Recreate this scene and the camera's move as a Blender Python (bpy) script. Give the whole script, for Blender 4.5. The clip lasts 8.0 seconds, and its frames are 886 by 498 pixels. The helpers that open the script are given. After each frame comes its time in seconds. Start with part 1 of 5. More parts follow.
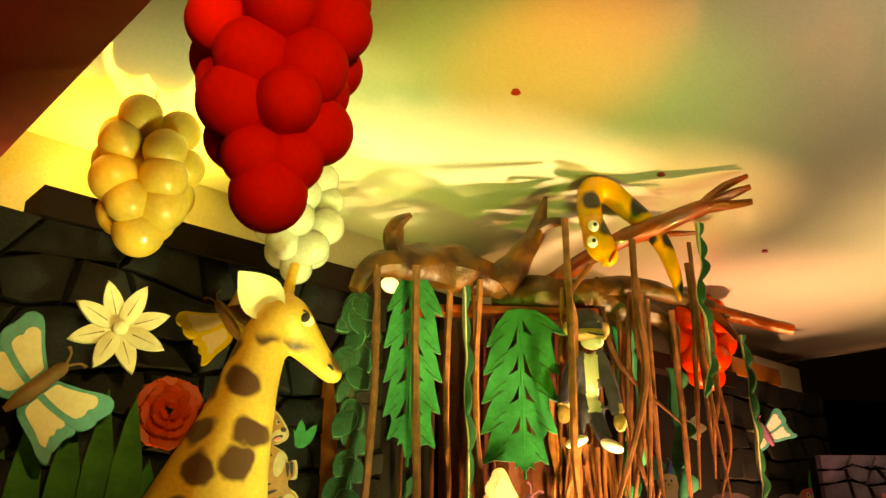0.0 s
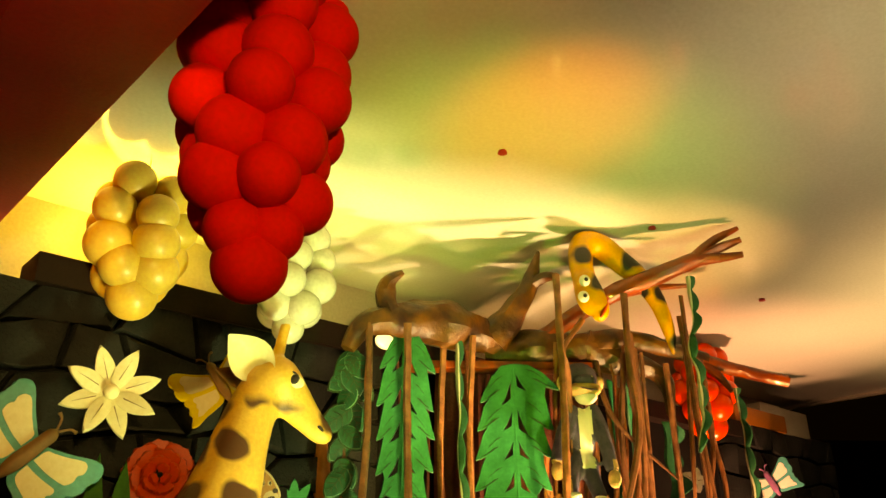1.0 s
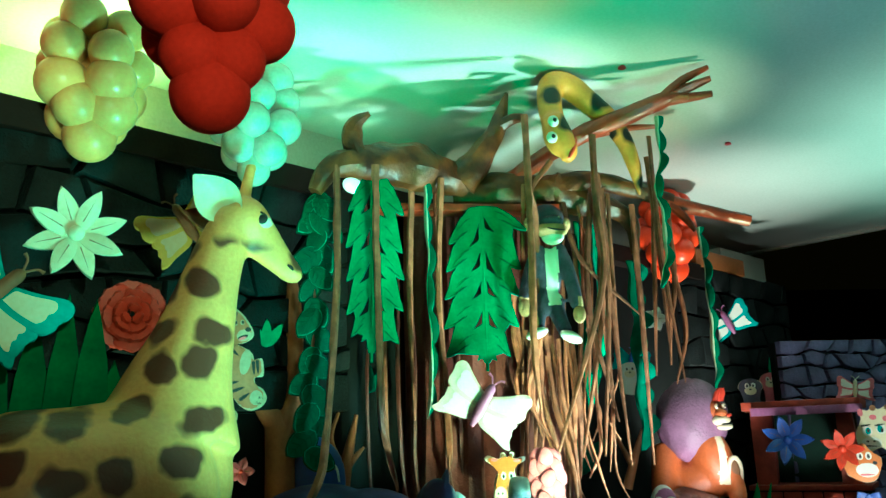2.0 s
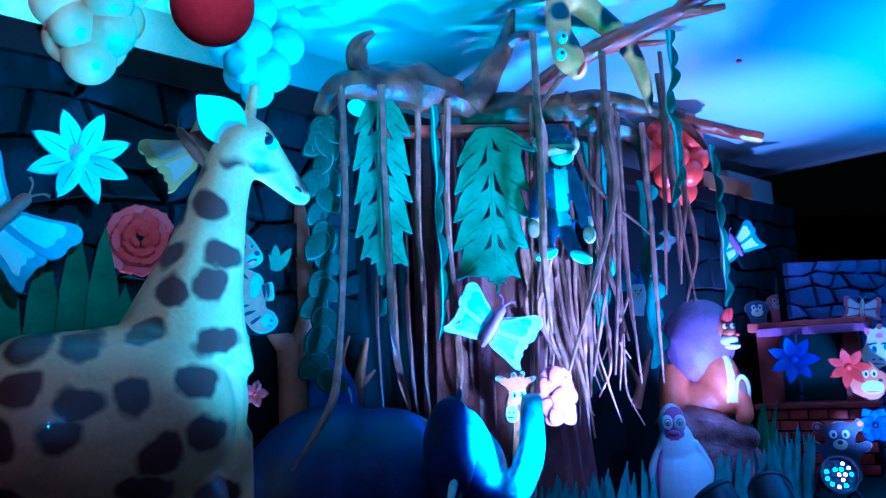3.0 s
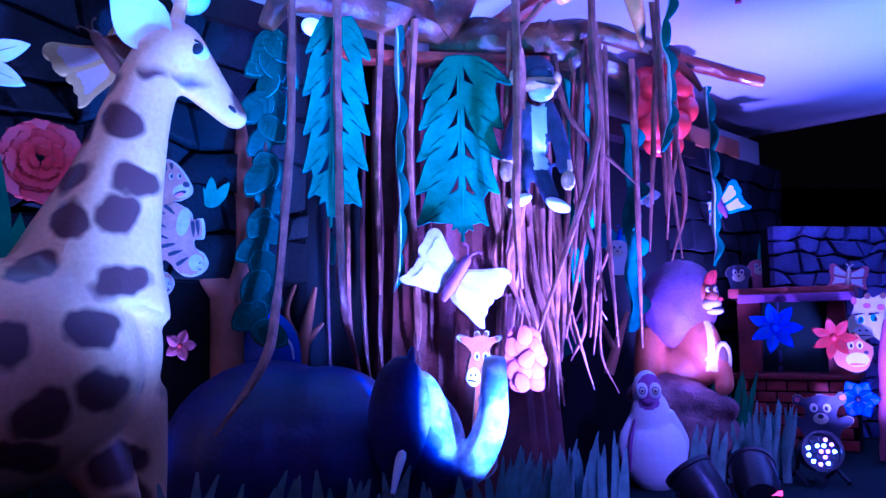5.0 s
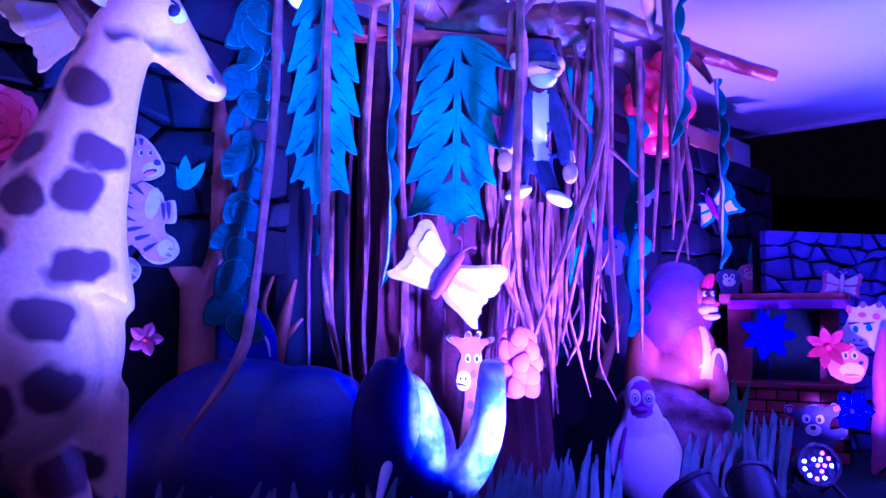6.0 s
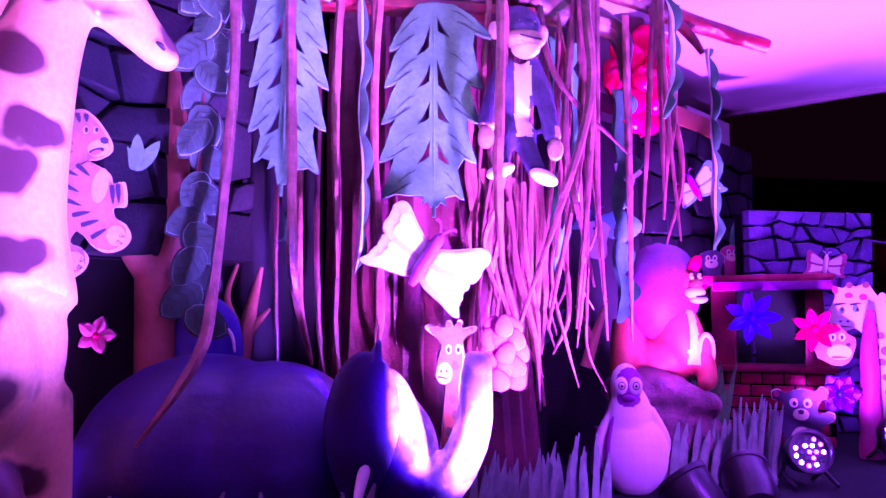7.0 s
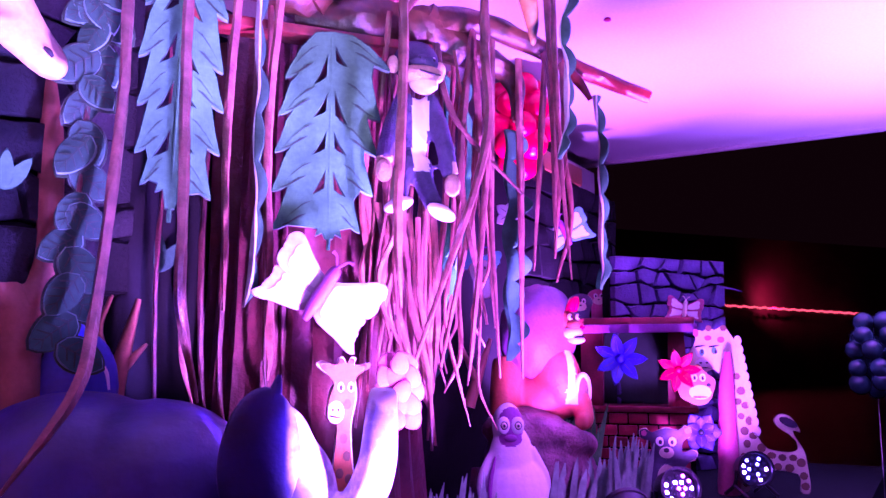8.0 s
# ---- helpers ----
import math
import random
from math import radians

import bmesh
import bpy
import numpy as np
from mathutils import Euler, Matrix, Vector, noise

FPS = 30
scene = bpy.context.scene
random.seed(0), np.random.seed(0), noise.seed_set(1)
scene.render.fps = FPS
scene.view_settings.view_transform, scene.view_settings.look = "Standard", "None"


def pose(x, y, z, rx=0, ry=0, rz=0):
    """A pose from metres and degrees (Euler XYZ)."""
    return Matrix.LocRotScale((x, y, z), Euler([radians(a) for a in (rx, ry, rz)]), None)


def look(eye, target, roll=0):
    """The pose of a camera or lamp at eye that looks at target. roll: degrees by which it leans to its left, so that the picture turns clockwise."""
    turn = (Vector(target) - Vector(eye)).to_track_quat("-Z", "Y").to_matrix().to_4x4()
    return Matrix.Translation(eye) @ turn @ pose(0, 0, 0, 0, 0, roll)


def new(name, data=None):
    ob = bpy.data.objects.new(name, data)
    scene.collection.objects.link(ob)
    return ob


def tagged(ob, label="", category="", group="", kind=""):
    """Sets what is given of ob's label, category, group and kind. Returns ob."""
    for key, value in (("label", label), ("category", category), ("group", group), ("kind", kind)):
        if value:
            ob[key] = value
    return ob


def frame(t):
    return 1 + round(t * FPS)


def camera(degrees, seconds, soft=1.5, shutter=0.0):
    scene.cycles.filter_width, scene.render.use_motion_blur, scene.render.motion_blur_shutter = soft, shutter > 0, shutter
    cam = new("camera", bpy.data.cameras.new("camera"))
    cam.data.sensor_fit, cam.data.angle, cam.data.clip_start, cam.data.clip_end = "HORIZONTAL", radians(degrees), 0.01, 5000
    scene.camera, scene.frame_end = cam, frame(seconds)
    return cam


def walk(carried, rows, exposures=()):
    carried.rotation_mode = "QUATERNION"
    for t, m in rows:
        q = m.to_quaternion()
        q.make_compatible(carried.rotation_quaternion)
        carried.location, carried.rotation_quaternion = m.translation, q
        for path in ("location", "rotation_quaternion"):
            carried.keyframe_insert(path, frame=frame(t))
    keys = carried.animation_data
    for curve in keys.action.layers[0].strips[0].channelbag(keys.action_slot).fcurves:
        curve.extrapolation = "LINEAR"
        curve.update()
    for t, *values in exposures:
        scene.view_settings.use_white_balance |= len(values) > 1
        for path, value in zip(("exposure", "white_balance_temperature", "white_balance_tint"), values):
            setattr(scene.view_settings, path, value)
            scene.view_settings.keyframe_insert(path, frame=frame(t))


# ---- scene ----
cam = camera(56.2, 8.0)
PATH = [
    (0, (-0.032, -0.009, 1.595), (0.163, 1.858, 2.285), -0.2),
    (0.5, (0.003, -0.048, 1.635), (0.171, 1.798, 2.387), -0.4),
    (1, (0.059, -0.084, 1.652), (0.223, 1.749, 2.434), -0.6),
    (1.5, (0.038, -0.037, 1.586), (0.289, 1.827, 2.265), -1.6),
    (1.7, (0.058, -0.039, 1.588), (0.315, 1.861, 2.158), -1.7),
    (2.8, (0.036, 0.002, 1.526), (0.262, 1.958, 1.88), -2.8),
    (3, (0.032, 0.012, 1.533), (0.27, 1.975, 1.836), -2.7),
    (3.5, (0.059, 0.08, 1.517), (0.339, 2.048, 1.738), -2.2),
    (4, (0.159, 0.238, 1.488), (0.501, 2.197, 1.7), -0.8),
    (4.2, (0.186, 0.281, 1.491), (0.493, 2.248, 1.691), -1.6),
    (5.3, (0.124, 0.515, 1.532), (0.398, 2.485, 1.739), -0.0),
    (5.5, (0.113, 0.559, 1.522), (0.357, 2.532, 1.738), 0.4),
    (6, (0.119, 0.708, 1.537), (0.478, 2.666, 1.733), 0.7),
    (6.5, (0.139, 0.843, 1.526), (0.49, 2.801, 1.733), -0.1),
    (7, (0.141, 0.935, 1.552), (0.566, 2.883, 1.713), -0.2),
    (7.5, (0.084, 1.012, 1.54), (0.772, 2.875, 1.783), -0.1),
    (8, (0.022, 1.04, 1.522), (0.772, 2.875, 1.789), 0.0),
]
# the coloured show lights drift from amber to green, blue, violet and magenta: stops, kelvin, tint
LOOKS = [
    (0.0, 0.5, 95000, 5), (1.2, 0.5, 95000, 5), (1.4, 0.4, 4300, -100), (2.0, 0.5, 3800, -75), (2.8, 0.55, 2650, -14), (3.0, 0.5, 2280, 1),
    (3.6, 0.65, 2150, 5), (4.2, 0.75, 2180, 6), (4.8, 0.5, 2900, 45), (5.3, 0.25, 3600, 106), (6.0, 0.3, 3950, 137), (6.4, 0.6, 4850, 212), (6.7, 1.0, 6400, 335), (7.4, 1.0, 6400, 335), (8.0, 1.1, 5800, 265),
]
walk(cam, [(t, look(eye, target, roll)) for t, eye, target, roll in PATH], exposures=LOOKS)

scene.render.film_transparent = False

# ------------------------------------------------------------ world and lamps
world = bpy.data.worlds.new("night")
scene.world = world
world.use_nodes = True
world.node_tree.nodes["Background"].inputs[0].default_value = (0.7, 0.32, 0.05, 1)
world.node_tree.nodes["Background"].inputs[1].default_value = 0.0016


def spot(name, eye, target, power, size=60, blend=0.6, colour=(1, 1, 1), radius=0.06):
    d = bpy.data.lights.new(name, "SPOT")
    d.energy, d.spot_size, d.spot_blend, d.color, d.shadow_soft_size = power, radians(size), blend, colour, radius
    ob = new(name, d)
    ob.matrix_world = look(eye, target)
    return ob


def area(name, eye, target, power, w, h, colour=(1, 1, 1)):
    d = bpy.data.lights.new(name, "AREA")
    d.shape, d.size, d.size_y, d.energy, d.color = "RECTANGLE", w, h, power, colour
    ob = new(name, d)
    ob.matrix_world = look(eye, target)
    return ob


STAGE = 0.66
CEIL = 3.47
WARM = (1.0, 0.85, 0.5)
ROSY = (1.0, 0.55, 0.52)
# stage uplights
spot("uplight_giraffe", (0.55, 2.30, 0.95), (-0.30, 3.28, 2.36), 225, 60, 1.0, (0.60, 0.95, 0.70))
spot("uplight_elephant", (1.30, 2.50, 0.90), (0.67, 3.33, 1.26), 260, 19, 0.6, (0.9, 1.0, 0.85))
spot("uplight_branch", (2.75, 3.15, 0.90), (1.85, 4.05, 2.55), 260, 46, 0.8, (1.0, 0.62, 0.42))
spot("uplight_trunk", (1.25, 2.95, 0.80), (0.74, 4.0, 1.85), 260, 50, 0.8, WARM)
spot("uplight_monkey", (1.75, 3.55, 0.80), (1.05, 4.05, 2.2), 370, 55, 0.8, (1.0, 0.80, 0.72))
spot("uplight_lion", (2.25, 4.25, 0.90), (2.28, 5.25, 1.74), 130, 40, 0.8, (1.0, 0.5, 0.55))
spot("uplight_hut", (3.2, 4.75, 0.90), (4.0, 6.0, 1.6), 60, 55, 0.8, ROSY)
spot("uplight_back", (2.75, 5.75, 0.80), (2.75, 6.3, 3.2), 330, 75, 0.9, ROSY)
spot("uplight_left", (-0.55, 3.50, 0.80), (-0.85, 3.45, 2.6), 55, 80, 0.9, WARM)
spot("cove_light", (-1.05, 3.72, 3.00), (-1.0, 3.50, 3.47), 85, 165, 1.0, (0.95, 0.85, 0.24), 0.3)
spot("cove_light_tree", (0.05, 4.60, 3.00), (0.25, 4.3, 3.47), 12, 165, 1.0, (0.85, 1.0, 0.5), 0.4)
# unseen spots added in the hall to put the coloured glow on the ceiling
spot("wash_ceiling", (4.8, 3.9, 0.6), (4.60, 4.35, 3.470), 540, 84, 1.0, (1.0, 0.82, 0.70))
spot("wash_ceiling_green", (0.9, 1.5, 0.9), (0.655, 3.844, 3.470), 150, 58, 1.0, (0.30, 1.0, 0.22))
spot("wash_ceiling_amber", (1.2, 0.6, 0.9), (0.766, 2.826, 3.470), 300, 19, 1.0, (1.0, 0.12, 0.02))
spot("wash_ceiling_white", (2.6, 0.8, 0.9), (2.1, 2.5, 3.470), 150, 60, 1.0, (0.92, 0.92, 0.95))
# unseen front washes, and fill lights added behind the camera
spot("front_wash", (2.6, 0.6, 3.2), (2.1, 4.8, 0.9), 165, 32, 0.9, ROSY)
spot("front_wash_left", (-0.25, 0.2, 3.0), (-0.96, 3.25, 2.98), 80, 22, 0.9, WARM)
spot("hall_spot", (0.9, -1.2, 2.4), (-0.75, 2.3, 3.25), 300, 55, 1.0, WARM)
spot("distant_lamp", (37.2, 39.4, 5.0), (38.0, 41, 5.5), 90, 150, 1.0, (1.0, 0.16, 0.0))
area("hall_fill", (1.5, -2.5, 3.3), (1.0, 3.5, 1.5), 20, 2.5, 1.0, (0.95, 0.85, 0.6))


# ------------------------------------------------------------ helpers
def mat(name, colour, rough=0.6, metal=0.0, scale=8.0, vary=0.25, bump=0.15, second=None, coat=0.0, rand=0.0, emit=0.0, fine=60.0):
    m = bpy.data.materials.new(name)
    m.use_nodes = True
    nt = m.node_tree
    bsdf = nt.nodes["Principled BSDF"]
    tc = nt.nodes.new("ShaderNodeTexCoord")
    n1 = nt.nodes.new("ShaderNodeTexNoise")
    n1.inputs["Scale"].default_value, n1.inputs["Detail"].default_value = scale, 6
    n2 = nt.nodes.new("ShaderNodeTexNoise")
    n2.inputs["Scale"].default_value, n2.inputs["Detail"].default_value = fine, 4
    nt.links.new(tc.outputs["Object"], n1.inputs["Vector"])
    nt.links.new(tc.outputs["Object"], n2.inputs["Vector"])
    ramp = nt.nodes.new("ShaderNodeValToRGB")
    c = colour
    d = second or tuple(max(0, k * (1 - vary)) for k in c)
    ramp.color_ramp.elements[0].position, ramp.color_ramp.elements[0].color = 0.35, (*d, 1)
    ramp.color_ramp.elements[1].position, ramp.color_ramp.elements[1].color = 0.65, (*c, 1)
    nt.links.new(n1.outputs["Fac"], ramp.inputs["Fac"])
    out = ramp.outputs["Color"]
    grain = nt.nodes.new("ShaderNodeMix")
    grain.data_type, grain.blend_type = "RGBA", "OVERLAY"
    grain.inputs[0].default_value = 0.25
    nt.links.new(out, grain.inputs[6])
    nt.links.new(n2.outputs["Fac"], grain.inputs[7])
    out = grain.outputs[2]
    if rand:
        info = nt.nodes.new("ShaderNodeObjectInfo")
        mul = nt.nodes.new("ShaderNodeMath")
        mul.operation = "MULTIPLY_ADD"
        mul.inputs[1].default_value, mul.inputs[2].default_value = rand, 1 - rand / 2
        nt.links.new(info.outputs["Random"], mul.inputs[0])
        hsv = nt.nodes.new("ShaderNodeHueSaturation")
        nt.links.new(mul.outputs[0], hsv.inputs["Value"])
        nt.links.new(out, hsv.inputs["Color"])
        out = hsv.outputs["Color"]
    nt.links.new(out, bsdf.inputs["Base Color"])
    bsdf.inputs["Roughness"].default_value, bsdf.inputs["Metallic"].default_value = rough, metal
    bsdf.inputs["Coat Weight"].default_value = coat
    if emit:
        bsdf.inputs["Emission Color"].default_value = (*c, 1)
        bsdf.inputs["Emission Strength"].default_value = emit
    if bump:
        b = nt.nodes.new("ShaderNodeBump")
        b.inputs["Strength"].default_value, b.inputs["Distance"].default_value = bump, 0.01
        nt.links.new(n2.outputs["Fac"], b.inputs["Height"])
        nt.links.new(b.outputs["Normal"], bsdf.inputs["Normal"])
    return m


def mesh(name, bm, *materials, smooth=True):
    me = bpy.data.meshes.new(name)
    bmesh.ops.recalc_face_normals(bm, faces=bm.faces)
    bm.to_mesh(me)
    bm.free()
    for m in materials:
        me.materials.append(m)
    if smooth:
        me.polygons.foreach_set("use_smooth", [True] * len(me.polygons))
        me.set_sharp_from_angle(angle=radians(40))
    return me


def thing(name, at, label, category, group="", turn=(0, 0, 0)):
    ob = new(name)
    ob.empty_display_size = 0.1
    ob.matrix_basis = pose(*at, *turn)
    return tagged(ob, label, category, group)


def part(name, bm, material, parent, label="", smooth=True):
    ob = new(name, mesh(name, bm, *(material if isinstance(material, (list, tuple)) else (material,)), smooth=smooth))
    ob.parent = parent
    if label:
        ob["label"] = label
    return ob


def single(name, bm, material, label, category, group="", kind="", m=None, smooth=True):
    ob = new(name, mesh(name, bm, *(material if isinstance(material, (list, tuple)) else (material,)), smooth=smooth))
    if m is not None:
        ob.matrix_basis = m
    return tagged(ob, label, category, group, kind)


def box(bm, lo, hi, bevel=0.0):
    c = [(a + b) / 2 for a, b in zip(lo, hi)]
    s = [abs(b - a) for a, b in zip(lo, hi)]
    r = bmesh.ops.create_cube(bm, size=1, matrix=Matrix.Translation(c) @ Matrix.Diagonal((*s, 1)))
    if bevel:
        edges = list({e for v in r["verts"] for e in v.link_edges})
        bmesh.ops.bevel(bm, geom=edges, offset=bevel, segments=2, affect="EDGES", profile=0.6)
    return bm


def prism(bm, outline, depth, z0=0.0, mi=0, bevel=0.0, side=None):
    """A plate in the local xz plane, from y = z0 to y = z0 + depth."""
    lo = [bm.verts.new((x, z0, z)) for x, z in outline]
    hi = [bm.verts.new((x, z0 + depth, z)) for x, z in outline]
    n = len(outline)
    faces = [bm.faces.new(lo), bm.faces.new(hi[::-1])]
    faces += [bm.faces.new((lo[i], hi[i], hi[(i + 1) % n], lo[(i + 1) % n])) for i in range(n)]
    for fc in faces:
        fc.material_index = mi
    if side is not None:
        for fc in faces[2:]:
            fc.material_index = side
    if bevel:
        edges = [e for e in faces[0].edges]
        r = bmesh.ops.bevel(bm, geom=edges, offset=bevel, segments=2, affect="EDGES", profile=0.5)
        for fc in r["faces"]:
            fc.material_index = mi if side is None else side
    return bm


def ball(bm, c, r, mi=0, seg=20, rot=None):
    if isinstance(r, (int, float)):
        r = (r, r, r)
    m = Matrix.Translation(c) @ (rot or Matrix()) @ Matrix.Diagonal((*r, 1))
    res = bmesh.ops.create_uvsphere(bm, u_segments=seg, v_segments=seg * 2 // 3, radius=1, matrix=m)
    for fc in {f for v in res["verts"] for f in v.link_faces}:
        fc.material_index = mi
    return bm


def spline(points, steps):
    """Catmull-Rom through the points (any number of columns)."""
    p = [np.array(q, float) for q in points]
    p = [2 * p[0] - p[1]] + p + [2 * p[-1] - p[-2]]
    out = []
    for i in range(1, len(p) - 2):
        for k in range(steps):
            t = k / steps
            out.append(0.5 * (2 * p[i] + (p[i + 1] - p[i - 1]) * t + (2 * p[i - 1] - 5 * p[i] + 4 * p[i + 1] - p[i + 2]) * t * t
                              + (3 * p[i] - p[i - 1] - 3 * p[i + 1] + p[i + 2]) * t ** 3))
    out.append(p[-2])
    return out


def tube(bm, points, sides=10, steps=6, flat=1.0, lump=0.0, mi=0):
    """A rounded tube through rows of (x, y, z, radius)."""
    q = spline(points, steps)
    rings, side = [], Vector((0.31, -0.9, 0.29))
    for i, row in enumerate(q):
        a, b = q[max(i - 1, 0)], q[min(i + 1, len(q) - 1)]
        d = Vector((b - a)[:3]).normalized()
        side = (side - d * side.dot(d)).normalized()
        up = d.cross(side)
        c, r = Vector(row[:3]), max(row[3], 0.001)
        ring = []
        for k in range(sides):
            an = 2 * math.pi * k / sides
            rr = r * (1 + lump * noise.noise((c.x * 9 + math.cos(an) * 1.5, c.y * 9 + math.sin(an) * 1.5, c.z * 9)))
            ring.append(bm.verts.new(c + side * math.cos(an) * rr * flat + up * math.sin(an) * rr))
        rings.append(ring)
    for a, b in zip(rings, rings[1:]):
        for k in range(sides):
            bm.faces.new((a[k], a[(k + 1) % sides], b[(k + 1) % sides], b[k])).material_index = mi
    bm.faces.new(rings[0][::-1]).material_index = mi
    bm.faces.new(rings[-1]).material_index = mi
    return bm


def fused(bm, voxel, passes=6):
    """One smooth closed skin round all the lumps of bm, as a new bmesh."""
    me = bpy.data.meshes.new("lump")
    bmesh.ops.recalc_face_normals(bm, faces=bm.faces)
    bm.to_mesh(me)
    bm.free()
    ob = new("lump", me)
    md = ob.modifiers.new("skin", "REMESH")
    md.mode, md.voxel_size = "VOXEL", voxel
    sm = ob.modifiers.new("ease", "SMOOTH")
    sm.iterations, sm.factor = passes, 0.5
    dg = bpy.context.evaluated_depsgraph_get()
    done = ob.evaluated_get(dg).to_mesh()
    out = bmesh.new()
    out.from_mesh(done)
    ob.evaluated_get(dg).to_mesh_clear()
    bpy.data.objects.remove(ob)
    bpy.data.meshes.remove(me)
    return out


def petal_outline(length, width, point=1.0, n=9):
    """A leaf or petal from the origin along +x."""
    side = [(length * t, width / 2 * math.sin(math.pi * t ** 0.8) ** point) for t in [i / n for i in range(1, n)]]
    return [(0, 0)] + [(x, -w) for x, w in side] + [(length, 0)] + [(x, w) for x, w in reversed(side)]


def turned(outline, deg, at=(0, 0)):
    c, s = math.cos(radians(deg)), math.sin(radians(deg))
    return [(at[0] + x * c - y * s, at[1] + x * s + y * c) for x, y in outline]


# the back wall's line: along U, out towards the hall along N
A0 = Vector((-1.31, 3.19, 0))
U = Vector((0.797, 0.604, 0))
N = Vector((0.604, -0.797, 0))
WALL_TURN = math.degrees(math.atan2(U.y, U.x))


def on_wall(s, z, d=0.0):
    return A0 + U * s + N * d + Vector((0, 0, z))


WALLM = Matrix.Translation(A0) @ Matrix.Rotation(radians(WALL_TURN), 4, "Z")   # local x along the wall, -y towards the hall

# ------------------------------------------------------------ materials
M_STONE = mat("stone_paint", (0.016, 0.017, 0.018), 0.75, scale=5, vary=0.6, bump=0.8, rand=0.5)
M_MORTAR = mat("dark_backing", (0.008, 0.008, 0.008), 0.9, scale=4)
M_STONE_BLUE = mat("slate_paint", (0.12, 0.10, 0.22), 0.7, scale=5, vary=0.5, bump=0.6, rand=0.6)
M_CEIL = mat("glossy_ceiling", (0.70, 0.70, 0.66), 0.09, scale=1.2, vary=0.06, bump=0.0)
M_WALL = mat("white_wall", (0.6, 0.58, 0.52), 0.7, scale=2, vary=0.15, bump=0.1)
M_BEAM = mat("dark_red_beam", (0.45, 0.03, 0.05), 0.5, scale=2, vary=0.3)
M_BEAMRED = mat("red_beam", (0.6, 0.035, 0.015), 0.5, scale=2, vary=0.3)
M_BLACK = mat("black", (0.015, 0.014, 0.014), 0.6, scale=3)
M_STRIP = mat("dark_board", (0.010, 0.005, 0.004), 0.6, scale=3)
M_STAGE = mat("stage_carpet", (0.012, 0.022, 0.018), 0.95, scale=12, bump=0.6, fine=200)
M_FLOOR = mat("hall_floor", (0.016, 0.012, 0.013), 0.3, scale=2)
M_BARK = mat("painted_bark", (0.15, 0.050, 0.012), 0.42, scale=9, vary=0.6, bump=0.7, second=(0.03, 0.009, 0.004), fine=28)
M_BARKRED = mat("red_bark", (0.33, 0.052, 0.018), 0.35, scale=9, vary=0.5, bump=0.4, coat=0.3, fine=35)
M_TRUNK = mat("maroon_trunk", (0.15, 0.032, 0.025), 0.5, scale=6, vary=0.5, bump=0.9, fine=30)
M_VINE = mat("brown_vine", (0.27, 0.10, 0.06), 0.35, scale=14, vary=0.55, bump=0.5, rand=0.75)
M_VINE_TAN = mat("tan_vine", (0.33, 0.115, 0.065), 0.35, scale=14, vary=0.55, bump=0.5, rand=0.75)
M_LEAF = mat("green_leaf", (0.003, 0.25, 0.115), 0.55, scale=10, vary=0.35, bump=0.15)
M_LEAFDARK = mat("dark_leaf", (0.012, 0.11, 0.065), 0.55, scale=10, vary=0.4, bump=0.15, rand=0.3)
M_EDGE = mat("foam_edge", (0.5, 0.55, 0.45), 0.7, scale=10)
# leaf green made paler, for edges that catch the light
M_LEAFEDGE = mat("lit_leaf_edge", (0.08, 0.27, 0.18), 0.6, scale=10)
M_GREENBLACK = mat("green_ink", (0.008, 0.05, 0.015), 0.6)
M_CREAM = mat("cream_foam", (0.78, 0.70, 0.48), 0.6, scale=6, vary=0.12)
M_WHITE = mat("white_foam", (0.82, 0.80, 0.74), 0.55, scale=6, vary=0.08)
M_BLUSH = mat("blush_foam", (0.70, 0.58, 0.58), 0.6, scale=6, vary=0.12)
M_RED = mat("red_foam", (0.62, 0.04, 0.02), 0.5, scale=6, vary=0.3)
M_PINK = mat("pink_foam", (0.65, 0.17, 0.23), 0.55, scale=6, vary=0.25)
M_BLUE = mat("blue_foam", (0.05, 0.09, 0.42), 0.5, scale=6, vary=0.3)
M_TEAL = mat("teal_foam", (0.04, 0.36, 0.34), 0.55, scale=6, vary=0.25)
M_YELLOW = mat("yellow_foam", (0.75, 0.60, 0.10), 0.55, scale=6, vary=0.15)
M_BROWN = mat("brown_foam", (0.22, 0.11, 0.05), 0.6, scale=6, vary=0.3)
M_LILAC = mat("purple_foam", (0.30, 0.10, 0.26), 0.55, scale=6, vary=0.25)
M_INK = mat("black_ink", (0.012, 0.01, 0.012), 0.5)
M_BAL_RED = mat("red_latex", (0.50, 0.006, 0.004), 0.85, scale=4, vary=0.08, bump=0.0)
M_BAL_CREAM = mat("cream_latex", (0.80, 0.50, 0.16), 0.3, scale=4, vary=0.08, bump=0.0, coat=0.2)
M_BAL_WHITE = mat("white_latex", (0.55, 0.55, 0.50), 0.2, scale=4, vary=0.08, bump=0.0, coat=0.2)
M_BAL_TEAL = mat("teal_latex", (0.012, 0.07, 0.075), 0.25, scale=4, vary=0.08, bump=0.0, coat=0.2)
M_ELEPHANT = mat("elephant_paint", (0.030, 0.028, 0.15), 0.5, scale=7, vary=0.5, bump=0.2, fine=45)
M_ELEFACE = mat("pale_elephant_paint", (0.07, 0.06, 0.10), 0.5, scale=7, vary=0.35, bump=0.3)
M_GRASS = mat("grass_foam", (0.22, 0.34, 0.24), 0.6, scale=12, vary=0.4, rand=0.4)
M_GRASSDARK = mat("dark_grass_foam", (0.035, 0.18, 0.05), 0.6, scale=6, vary=0.4)
